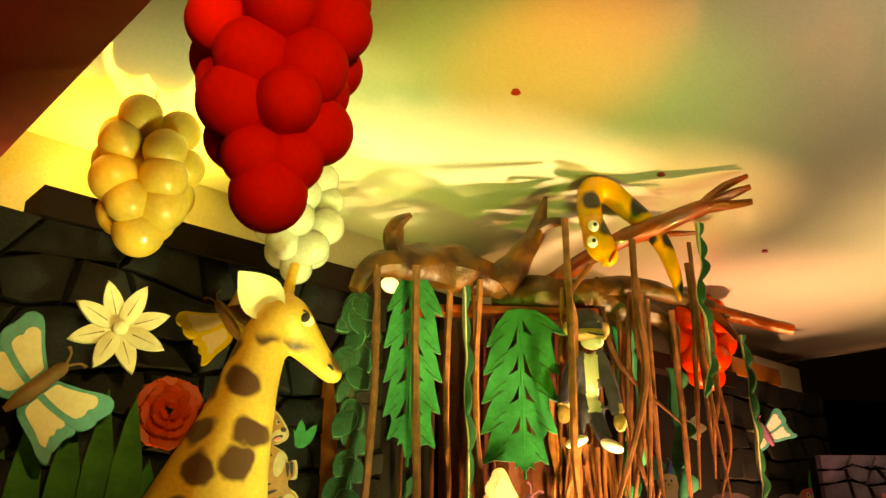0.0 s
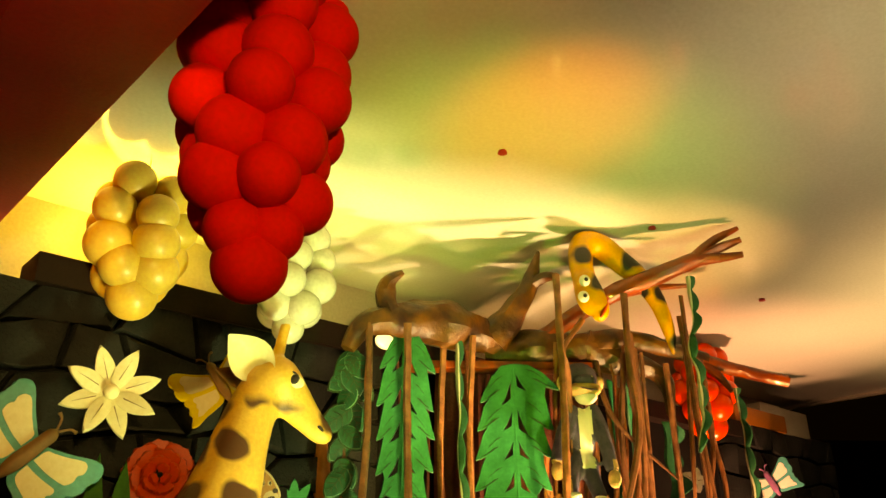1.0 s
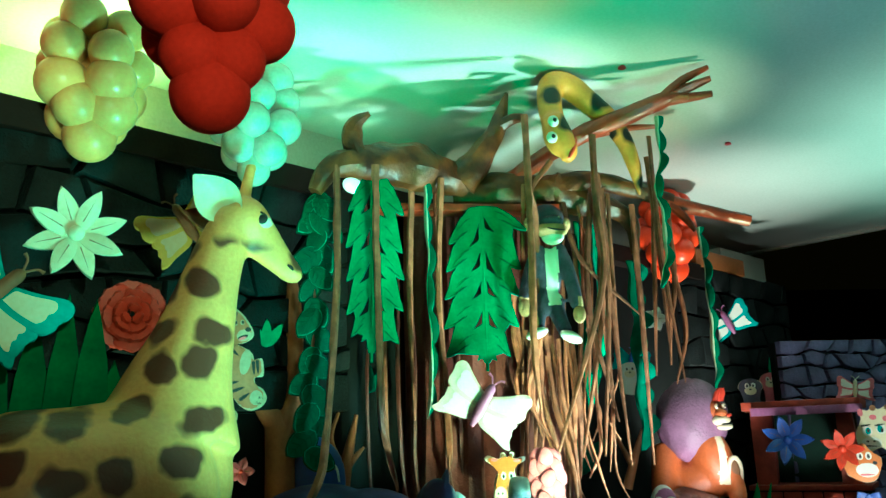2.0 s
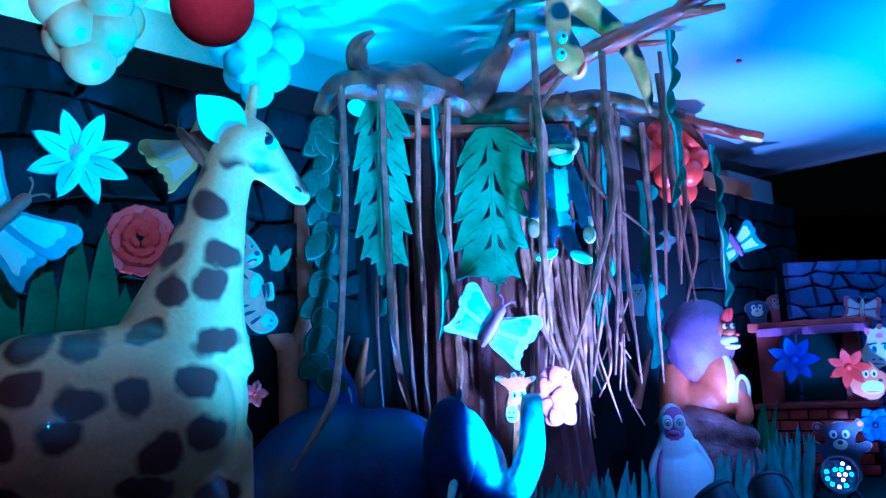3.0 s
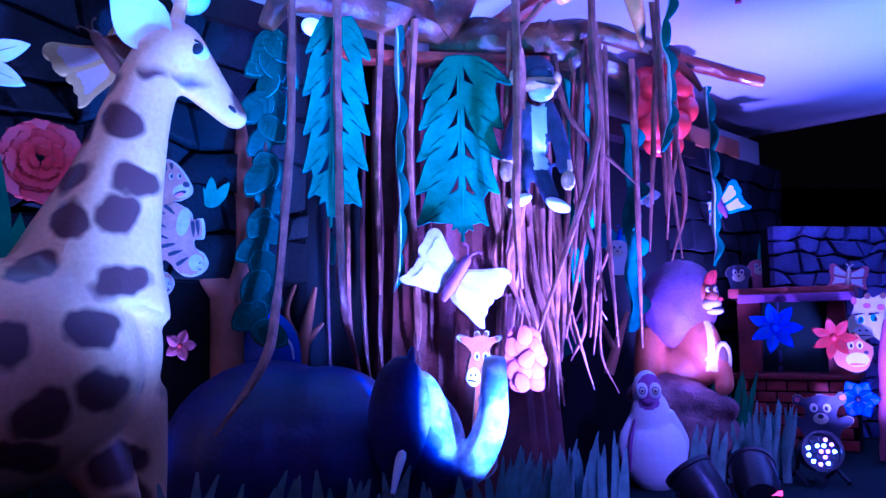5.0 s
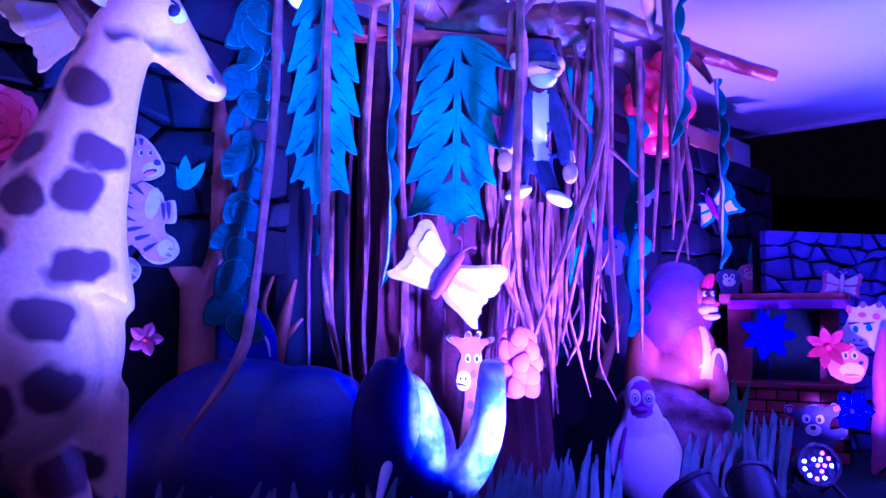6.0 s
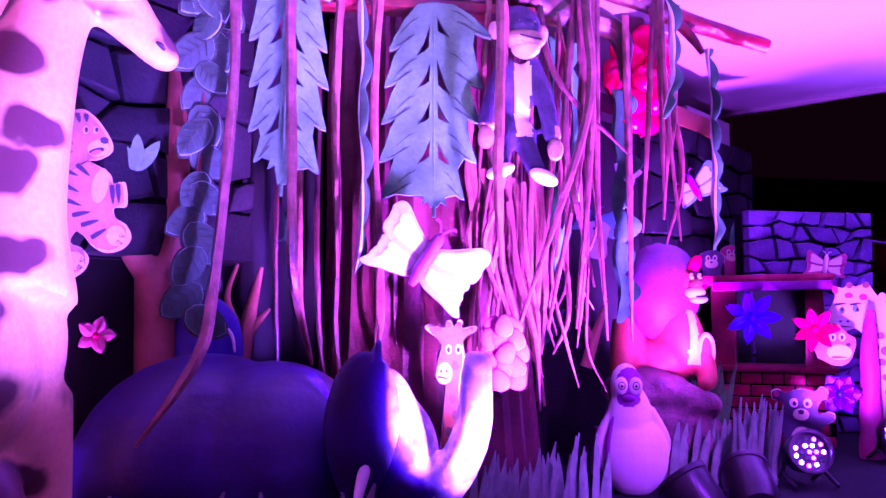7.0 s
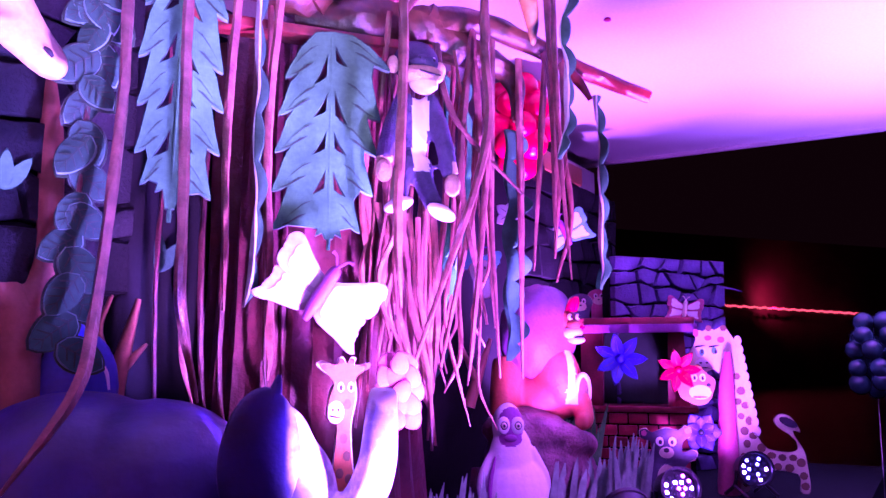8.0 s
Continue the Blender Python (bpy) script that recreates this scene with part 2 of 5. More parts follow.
M_ORANGE = mat("orange_paint", (0.62, 0.19, 0.03), 0.5, scale=5, vary=0.3)
M_METAL = mat("black_metal", (0.02, 0.02, 0.022), 0.35, 0.3, scale=8)
M_LED = mat("led_glow", (0.9, 0.85, 0.8), 0.3, emit=7.0, bump=0)
M_LEDPINK = mat("led_pink_glow", (1.0, 0.35, 0.45), 0.3, emit=4.0, bump=0)
M_LEDBLUE = mat("led_blue_glow", (0.25, 0.6, 1.0), 0.3, emit=4.0, bump=0)
M_LEDOFF = mat("led_unlit", (0.12, 0.12, 0.13), 0.15, bump=0)
M_STRING = mat("red_string_light", (1.0, 0.22, 0.0), 0.3, emit=0.5, bump=0)
M_REDLED = mat("red_digits", (1.0, 0.03, 0.01), 0.3, emit=4.0, bump=0)


for m in (M_LEAF, M_LEAFDARK, M_GRASSDARK, M_STONE, M_MORTAR, M_BLACK, M_STRIP, M_FLOOR, M_STAGE, M_BAL_RED):
    m.node_tree.nodes["Principled BSDF"].inputs["Specular IOR Level"].default_value = 0.12


# ------------------------------------------------------------ the room
def slab(name, lo, hi, material, label, m=None, bevel=0.0):
    return single(name, box(bmesh.new(), lo, hi, bevel), material, label, "structure", kind="structure", m=m)


bm = bmesh.new()
box(bm, (-60, -60, -0.2), (90, 90, 0))
single("ground", bm, M_FLOOR, "dark polished hall floor running out into the night", "floor", kind="structure")
slab("floor", (-1.2, -2.1, 0.004), (7.6, 0.3, STAGE), M_STAGE, "raised stage floor covered in dark green carpet", WALLM)
slab("wall_north", (-1.2, 0.05, 0), (7.05, 0.2, 2.86), M_MORTAR, "dark backing wall behind the painted stones", WALLM)
slab("wall_upper", (-1.2, 0.55, 0), (7.4, 0.7, CEIL), M_WALL, "white upper wall above the painted stones", WALLM)
slab("trim", (-0.02, -0.07, 2.845), (5.4, 0.16, 2.97), M_STRIP, "dark board capping the stone wall", WALLM)
slab("ceiling", (-0.18, -9.0, CEIL), (7.47, 0.7, CEIL + 0.12), M_CEIL, "glossy white ceiling reflecting the branches", WALLM)
slab("ceiling_edge", (7.47, -9.0, CEIL - 0.03), (7.52, 0.7, CEIL + 0.12), M_WALL, "white edge trim of the ceiling", WALLM)
slab("beam", (-0.56, -9.0, CEIL - 0.42), (-0.18, 0.7, CEIL + 0.12), [M_BEAM], "dark red ceiling beam", WALLM, 0.01)
slab("wall_west", (-1.35, -9.0, 0), (-1.2, 0.7, CEIL + 0.12), M_BEAMRED, "dark red side wall of the hall", WALLM)
slab("ceiling_side", (-1.2, -9.0, CEIL - 0.2), (-0.56, 0.7, CEIL + 0.12), M_BEAMRED, "lowered red side ceiling", WALLM)
slab("wall_south", (-1.35, -9.2, 0), (7.5, -9.0, CEIL + 0.12), M_BLACK, "dark wall at the far end of the hall", WALLM)


def stones(parent_name, label, s0, s1, z0, z1, m, material, wd=0.30, ht=0.17, seed=1, face=0.0, gap=0.014, warp=0.3):
    rng = random.Random(seed)
    bm = bmesh.new()
    box(bm, (s0, face + 0.02, z0), (s1, face + 0.12, z1 - 0.02))
    wall = single(parent_name, bm, M_MORTAR, label, "stone wall", kind="structure", m=m)
    count = max(2, round((z1 - z0) / ht))
    course = lambda r, x: z0 + (z1 - z0) * r / count + (ht * warp * noise.noise((x / wd * 0.9, r * 3.7, seed)) if 0 < r < count else 0.0)
    for r in range(count):
        cells = max(2, round((s1 - s0) / wd))
        cuts = [s0 + (s1 - s0) * min(cells, max(0, c + (0.5 if r % 2 else 0.0) + (rng.uniform(-0.28, 0.28) if 0 < c < cells else 0))) / cells for c in range(cells + 1)]
        cuts[0] = s0
        slants = [0.0] + [rng.uniform(-0.8, 0.8) * warp * wd for c in cuts[1:-1]] + [0.0]
        for c in range(cells):
            x0, x1 = cuts[c], cuts[c + 1]
            if x1 - x0 < wd * 0.25:
                continue
            g = gap / 2
            lo = [(x0 - slants[c] / 2 + g, r), ((x0 + x1) / 2, r), (x1 - slants[c + 1] / 2 - g, r)]
            hi = [(x1 + slants[c + 1] / 2 - g, r + 1), ((x0 + x1) / 2 + rng.uniform(-0.1, 0.1) * wd, r + 1), (x0 + slants[c] / 2 + g, r + 1)]
            mid = Vector(((x0 + x1) / 2, (course(r, x0) + course(r + 1, x1)) / 2))
            pts = [(x - mid.x, course(q, x) + (g if q == r else -g) - mid.y) for x, q in lo + hi]
            bm = bmesh.new()
            prism(bm, pts, 0.08, -0.05, bevel=0.014)
            ob = new("stone", mesh("stone", bm, material))
            ob.parent = wall
            ob.matrix_basis = Matrix.Translation((mid.x, face + rng.uniform(-0.012, 0.02), mid.y)) @ Matrix.Rotation(rng.uniform(-0.05, 0.05), 4, "Z") @ Matrix.Rotation(rng.uniform(-0.06, 0.06), 4, "X")
    return wall


# ------------------------------------------------------------ the tree
tree = thing("tree", (0.85, 4.55, STAGE), "large sculpted brown jungle tree with ribbed trunk and spreading limbs", "tree")
tl = Vector((0.85, 4.55, STAGE))


def tp(p, r):
    return (p[0] - tl.x, p[1] - tl.y, p[2] - tl.z, r)


bm = bmesh.new()
ring = []
for k in range(17):
    z = 2.2 * k / 16
    ring.append([])
    for a in range(72):
        an = 2 * math.pi * a / 72
        r = 0.40 + 0.10 * (1 - z / 2.2) ** 3 + 0.045 * abs(math.sin(an * 11 + 0.5 * math.sin(z * 2.5))) + 0.02 * noise.noise((math.cos(an) * 2, math.sin(an) * 2, z * 1.5))
        ring[-1].append(bm.verts.new((math.cos(an) * r, math.sin(an) * r * 0.8, z)))
for a, b in zip(ring, ring[1:]):
    for k in range(72):
        bm.faces.new((a[k], a[(k + 1) % 72], b[(k + 1) % 72], b[k]))
bm.faces.new(ring[-1])
part("trunk", bm, M_TRUNK, tree, "maroon ribbed trunk")
part("ledge", box(bmesh.new(), (-0.62, -0.52, 2.09), (0.35, -0.40, 2.13), 0.008), M_BARKRED, tree, "thin board across the trunk")
limbs = [
    [((-0.057, 3.700, 2.744), 0.035), ((0.024, 3.720, 2.873), 0.06), ((0.215, 3.780, 2.917), 0.085), ((0.422, 3.900, 2.948), 0.115), ((0.639, 4.050, 2.919), 0.085), ((0.854, 4.200, 2.910), 0.08)],
    [((0.144, 3.740, 2.933), 0.055), ((0.118, 3.720, 3.011), 0.05), ((0.134, 3.700, 3.083), 0.038), ((0.201, 3.680, 3.130), 0.012)],
    [((0.675, 4.050, 2.905), 0.09), ((0.787, 4.020, 3.038), 0.075), ((0.879, 4.000, 3.192), 0.05), ((0.938, 3.980, 3.384), 0.01)],
    [((0.870, 4.000, 3.185), 0.035), ((0.951, 3.950, 3.223), 0.028), ((1.014, 3.900, 3.215), 0.02)],
    [((0.660, 4.150, 2.858), 0.085), ((0.893, 4.100, 2.874), 0.10), ((1.162, 4.080, 2.882), 0.085), ((1.370, 4.050, 2.925), 0.05), ((1.574, 4.030, 2.878), 0.045), ((1.812, 4.030, 2.798), 0.04)],
    [((1.163, 4.080, 2.897), 0.09), ((1.346, 4.100, 2.815), 0.075), ((1.550, 4.120, 2.773), 0.05), ((1.611, 4.100, 2.683), 0.04), ((1.614, 4.100, 2.532), 0.02)],
    [((0.924, 4.100, 2.897), 0.06), ((1.088, 4.000, 3.009), 0.045), ((1.308, 3.900, 3.122), 0.05), ((1.521, 3.800, 3.194), 0.045), ((1.720, 3.750, 3.266), 0.04), ((1.817, 3.700, 3.258), 0.02)],
]
for i, row in enumerate(limbs):
    part("limb", tube(bmesh.new(), [tp(p, r) for p, r in row], 14, 8, lump=0.25), M_BARKRED if i == 6 else M_BARK, tree)
reds = [
    [((1.781, 4.030, 2.803), 0.04), ((2.021, 4.030, 2.745), 0.034), ((2.239, 4.030, 2.698), 0.03)],
    [((1.688, 3.750, 3.255), 0.03), ((1.792, 3.720, 3.351), 0.022), ((1.935, 3.700, 3.424), 0.012)],
    [((1.704, 3.750, 3.262), 0.03), ((1.824, 3.700, 3.311), 0.025), ((1.919, 3.650, 3.340), 0.015)],
    [((1.718, 3.750, 3.256), 0.03), ((1.847, 3.700, 3.259), 0.025), ((1.919, 3.650, 3.256), 0.016)],
    [((1.362, 3.880, 3.116), 0.02), ((1.547, 3.880, 3.154), 0.018), ((1.712, 3.850, 3.158), 0.01)],
    [((1.791, 4.020, 2.788), 0.025), ((1.864, 4.000, 2.708), 0.02), ((1.906, 3.980, 2.629), 0.012)],
]
for row in reds:
    part("twig", tube(bmesh.new(), [tp(p, r) for p, r in row], 10, 6, lump=0.2), M_BARKRED, tree, "reddish bare twig")

# ------------------------------------------------------------ hanging vines
def vine(points, r, material=None, tan=False):
    o = Vector(points[0])
    rows = [(p[0] - o.x, p[1] - o.y, p[2] - o.z, r * k) for p, k in zip(points, [1.0] * (len(points) - 1) + [0.35])]
    return single("hanging_vine", tube(bmesh.new(), rows, 8, 8, lump=0.35), material or (M_VINE_TAN if tan else M_VINE),
                  "tan rope vine hanging from the tree" if tan else "brown twisted vine hanging from the tree", "vine", "vines hanging from the tree", m=Matrix.Translation(o))


vine([(0.044, 3.680, 2.866), (0.042, 3.620, 2.271), (-0.002, 3.500, 1.638), (-0.043, 3.420, 1.426), (-0.187, 3.330, 1.201)], 0.017)
vine([(0.223, 3.620, 2.851), (0.223, 3.660, 2.480), (0.234, 3.680, 1.931), (0.241, 3.720, 1.692), (0.310, 3.800, 1.391)], 0.018)
vine([(0.421, 3.950, 2.910), (0.405, 4.050, 2.359), (0.414, 4.050, 1.698)], 0.017)
vine([(0.563, 3.900, 2.883), (0.545, 4.000, 2.321), (0.580, 4.050, 1.619), (0.574, 4.050, 1.452)], 0.016)
vine([(0.964, 3.720, 3.152), (0.964, 3.720, 2.549), (0.948, 3.720, 2.023), (0.972, 3.750, 1.704)], 0.018)
vine([(1.334, 3.820, 3.092), (1.323, 3.800, 2.710), (1.327, 3.820, 2.302), (1.063, 3.850, 1.520)], 0.018)
vine([(1.122, 3.860, 2.962), (1.005, 3.840, 2.804), (1.035, 3.900, 2.684), (1.052, 4.000, 2.258)], 0.014)
strand = random.Random(5)
# thin ropes under the monkey
ROPES = [((0.995, 4.120, 2.282), (0.932, 4.150, 1.267)), ((1.026, 4.100, 2.248), (0.979, 4.150, 1.404)), ((1.061, 4.100, 2.133), (1.034, 4.200, 1.514)),
         ((1.104, 4.120, 2.121), (1.107, 4.200, 1.625)), ((1.132, 4.120, 2.106), (1.182, 4.150, 1.256)), ((1.164, 4.100, 2.088), (1.209, 4.100, 1.216)),
         ((1.206, 4.120, 2.119), (1.242, 4.100, 1.195)), ((1.236, 4.120, 2.133), (1.248, 4.150, 1.393)), ((1.297, 4.150, 2.521), (1.290, 4.200, 1.619)),
         ((0.951, 4.100, 2.365), (0.981, 4.200, 1.630)), ((1.364, 4.200, 2.807), (1.336, 4.200, 1.792)), ((1.059, 4.000, 2.117), (0.978, 4.000, 1.732)),
         ((0.953, 4.100, 2.176), (0.970, 4.100, 1.691)), ((0.995, 4.100, 2.134), (1.051, 4.100, 1.606)), ((1.053, 4.050, 2.040), (1.128, 4.050, 1.244)), ((1.089, 4.050, 1.998), (1.188, 4.000, 1.188))]
for a, b in ROPES:
    a, b = Vector(a), Vector(b)
    w = [a.lerp(b, t) + Vector((strand.uniform(-0.025, 0.025), strand.uniform(-0.03, 0.03), 0)) for t in (0.33, 0.66)]
    vine([a, *w, b], strand.uniform(0.010, 0.015), tan=True)
DROPS = [((1.359, 4.000, 2.833), (1.310, 4.000, 2.255), (1.419, 4.000, 1.663)), ((1.402, 3.950, 2.846), (1.395, 3.950, 2.244), (1.321, 3.950, 1.501)),
         ((1.453, 4.000, 2.834), (1.440, 4.000, 1.998), (1.455, 4.000, 1.648)), ((1.597, 4.050, 2.791), (1.601, 4.050, 2.261), (1.598, 4.050, 1.450)),
         ((1.625, 3.800, 3.081), (1.638, 3.800, 2.433), (1.716, 3.850, 1.836)), ((1.663, 3.900, 2.629), (1.688, 3.900, 2.231), (1.672, 3.900, 1.925)),
         ((1.751, 3.950, 2.760), (1.754, 3.950, 2.383), (1.711, 3.950, 2.098)), ((1.624, 3.850, 2.986), (1.646, 3.850, 2.586), (1.674, 3.900, 2.035)),
         ((1.217, 4.050, 2.893), (1.271, 4.000, 2.504), (1.557, 3.950, 2.183)), ((1.373, 4.030, 2.898), (1.395, 4.030, 2.290), (1.235, 4.030, 1.498)),
         ((1.371, 3.900, 2.906), (1.401, 3.950, 2.389), (1.449, 3.950, 1.455)), ((1.700, 4.000, 2.825), (1.664, 4.000, 2.308), (1.631, 4.000, 1.883)), ((1.687, 4.000, 2.811), (1.809, 4.000, 2.175), (1.735, 4.000, 1.840)),
         ((1.006, 4.000, 2.886), (1.000, 4.100, 2.501), (0.978, 4.100, 1.999)), ((0.542, 4.000, 2.831), (0.554, 4.080, 2.184), (0.562, 4.080, 1.520)), ((0.283, 4.200, 2.400), (0.287, 4.200, 1.620), (0.335, 4.200, 1.363))]
for row in DROPS:
    vine(list(row), strand.uniform(0.011, 0.016))

# tangle of long thin ropes over the trunk's edge, some with knotted kinks
for i in range(20):
    x = 0.99 + 0.025 * i + strand.uniform(-0.02, 0.02)
    y = strand.uniform(4.02, 4.32)
    z0, z1 = strand.uniform(2.62, 2.86), strand.uniform(1.22, 1.75)
    kink = [Vector((x + strand.uniform(-0.035, 0.035) + 0.05 * t * strand.uniform(-1, 1), y + strand.uniform(-0.02, 0.02), z0 + (z1 - z0) * t)) for t in (0.0, 0.22, 0.45, 0.7, 0.88, 1.0)]
    vine(kink, strand.uniform(0.006, 0.010), tan=i % 3 != 0)
# aerial roots before the dark side of the trunk
M_ROOT = mat("maroon_root", (0.11, 0.028, 0.02), 0.45, scale=12, vary=0.5, bump=0.5, rand=0.4)
for x in (0.21, 0.345, 0.415, 0.60, 0.68):
    y = strand.uniform(4.16, 4.26)
    vine([Vector((x + strand.uniform(-0.02, 0.02), y, z)) for z in (2.83, 2.40, 1.95, 1.50)] + [Vector((x + strand.uniform(-0.02, 0.08), y, strand.uniform(1.12, 1.32)))], strand.uniform(0.008, 0.013), M_ROOT)

# ------------------------------------------------------------ leaf cut-outs and ivy
EYE = Vector((0.1, 0.4, 1.5))


def facing(p):
    return -math.degrees(math.atan2(p[0] - EYE.x, p[1] - EYE.y))


def between(a, b):
    return tuple((Vector(a) + Vector(b)) / 2)


def board(bm, outline, holes, depth, mi=0, side=1):
    """A sawn board in the local xz plane with holes right through it; front at y = 0."""
    front = []
    for y in (0.0, depth):
        edges = []
        for loop in [outline] + holes:
            vs = [bm.verts.new((x, y, z)) for x, z in loop]
            edges += [bm.edges.new((a, b)) for a, b in zip(vs, vs[1:] + vs[:1])]
            if y == 0.0:
                front.append(vs)
            else:
                ahead = front.pop(0)
                for k in range(len(vs)):
                    n = (k + 1) % len(vs)
                    bm.faces.new((ahead[k], ahead[n], vs[n], vs[k])).material_index = side
        for fc in [g for g in bmesh.ops.triangle_fill(bm, use_beauty=True, use_dissolve=False, edges=edges)["geom"] if isinstance(g, bmesh.types.BMFace)]:
            fc.material_index = mi
    return bm


def palm_leaf(top, length, right, left, label, lean=0.0):
    """A sawn foam palm leaf: lobes that step down both sides, each row (half width, drop of its tip); teardrop slits by the rib."""
    ob = thing("palm_leaf", top, label, "leaf", "foam palm leaves", (0, lean, facing(top)))
    halves, holes, grooves = [], [], []
    for sg, lobes in ((1, right), (-1, left)):
        w, z = lobes[0]
        edge = [(sg * 0.012, 0.0), (sg * w * 0.36, -0.006), (sg * w * 0.66, z * 0.36), (sg * w * 0.88, z * 0.72)]
        prev = 0.0
        for k, (w, z) in enumerate(lobes):
            step = prev - z
            if k:
                edge += [(sg * w * 0.80, prev - step * 0.16), (sg * w * 0.90, z + step * 0.38)]
            edge += [(sg * w * 1.0, z + 0.006), (sg * w * 1.0, z - 0.002), (sg * w * 0.86, z + 0.004), (sg * w * 0.72, z + 0.016)]
            if k < len(lobes) - 1:
                h = min(0.13, step * 0.62)
                hz = z + 0.035
                holes.append([(sg * x, hz + q * h) for x, q in ((0.014, 0.55), (0.026, 0.22), (0.042, -0.14), (0.064, -0.50), (0.036, -0.36), (0.017, -0.22))])
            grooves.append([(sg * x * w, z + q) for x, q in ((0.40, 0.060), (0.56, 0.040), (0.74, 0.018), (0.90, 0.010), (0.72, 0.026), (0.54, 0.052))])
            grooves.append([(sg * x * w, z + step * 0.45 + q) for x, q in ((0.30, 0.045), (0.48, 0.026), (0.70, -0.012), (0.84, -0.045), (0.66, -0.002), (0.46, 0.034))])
            prev = z
        w, z = lobes[-1]
        edge += [(sg * 0.040, z + 0.006), (sg * 0.048, z - 0.024), (sg * 0.024, z - 0.012), (sg * 0.014, -length)]
        halves.append(edge)
    bm = bmesh.new()
    board(bm, halves[0] + halves[1][::-1], holes, 0.026)
    # dark slivers: painted veins, and the grooves' shading put on as colour
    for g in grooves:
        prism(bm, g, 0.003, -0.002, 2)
    for v in bm.verts:
        v.co.y += 0.30 * v.co.x ** 2 + 0.012 * math.sin(v.co.z * 9) + 0.03 * abs(v.co.x)
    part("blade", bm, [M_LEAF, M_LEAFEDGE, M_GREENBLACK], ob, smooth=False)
    part("midrib", tube(bmesh.new(), [(0, 0.006 + 0.012 * math.sin(q * length * -9.0), q * -length, 0.0075) for q in (0.03, 0.2, 0.4, 0.6, 0.8, 1.05)], 8), M_LEAF, ob)
    return ob


palm_leaf((0.775, 4.000, 2.765), 0.80, ((0.225, -0.135), (0.190, -0.335), (0.182, -0.470), (0.165, -0.625), (0.115, -0.770)), ((0.170, -0.190), (0.190, -0.330), (0.202, -0.470), (0.210, -0.620), (0.205, -0.765)), "large bright green foam palm leaf with cut slits")
palm_leaf((0.222, 3.780, 2.860), 0.86, ((0.145, -0.200), (0.140, -0.380), (0.150, -0.510), (0.145, -0.660), (0.125, -0.815)), ((0.120, -0.185), (0.128, -0.360), (0.122, -0.520), (0.118, -0.680), (0.095, -0.785)), "narrow bright green foam palm leaf behind a vine", 1.5)


def leaf_plate(size, wide, material):
    """A pointed oval leaf, bowed along its rib, with inked veins; its dark rim paints in the shade between leaves."""
    bm = bmesh.new()
    prism(bm, petal_outline(size, size * wide, 0.62, 11), 0.012, -0.006, bevel=0.003, side=2)
    prism(bm, [(x * 1.10 - size * 0.04, z * 1.14) for x, z in petal_outline(size, size * wide, 0.62, 11)], 0.004, 0.007, 1)
    prism(bm, [(0.01, -0.003), (size * 0.9, -0.0012), (size * 0.9, 0.0012), (0.01, 0.003)], 0.002, -0.0078, 1)
    for k in (0.16, 0.34, 0.52, 0.68):
        for sg in (-1, 1):
            r = size * wide * 0.40 * math.sin(math.pi * min(0.95, k + 0.16))
            prism(bm, [(size * k, 0), (size * (k + 0.15), sg * r), (size * (k + 0.175), sg * r * 0.97), (size * (k + 0.045), 0)], 0.002, -0.0078, 1)
    for v in bm.verts:
        v.co.y += 0.9 * v.co.z ** 2 / max(size, 0.01) + 0.5 * (v.co.x - size * 0.4) ** 2 / size
    return mesh("leaf", bm, material, M_GREENBLACK, M_LEAFEDGE)


def ivy(points, size, label, n, material, wide=0.66, droop=46):
    o = Vector(points[0])
    ob = thing("ivy_vine", o, label, "ivy", "leafy ivy strings")
    local = [Vector(p) - o for p in points]
    part("stem", tube(bmesh.new(), [(*p, 0.009) for p in local], 6, 6), M_VINE, ob)
    me = leaf_plate(size, wide, material)
    path = spline(local, 12)
    rng = random.Random(n)
    for k in range(n):
        p = Vector(path[int(k * (len(path) - 1) / max(1, n - 1))])
        lf = new("leaf", me)
        lf.parent = ob
        sg = 1 if k % 2 else -1
        lf.matrix_basis = Matrix.Translation(p + Vector((sg * -0.022, -0.014 - 0.010 * (k % 3), 0.02))) @ Matrix.Rotation(radians(facing(o) + rng.uniform(-12, 12)), 4, "Z") @ Matrix.Diagonal((sg, 1, 1, 1)) @ Matrix.Rotation(
            radians(droop + rng.uniform(-18, 18)), 4, "Y") @ Matrix.Rotation(radians(rng.uniform(-14, 14)), 4, "X") @ Matrix.Diagonal((rng.uniform(0.85, 1.1),) * 3 + (1,))
    return ob


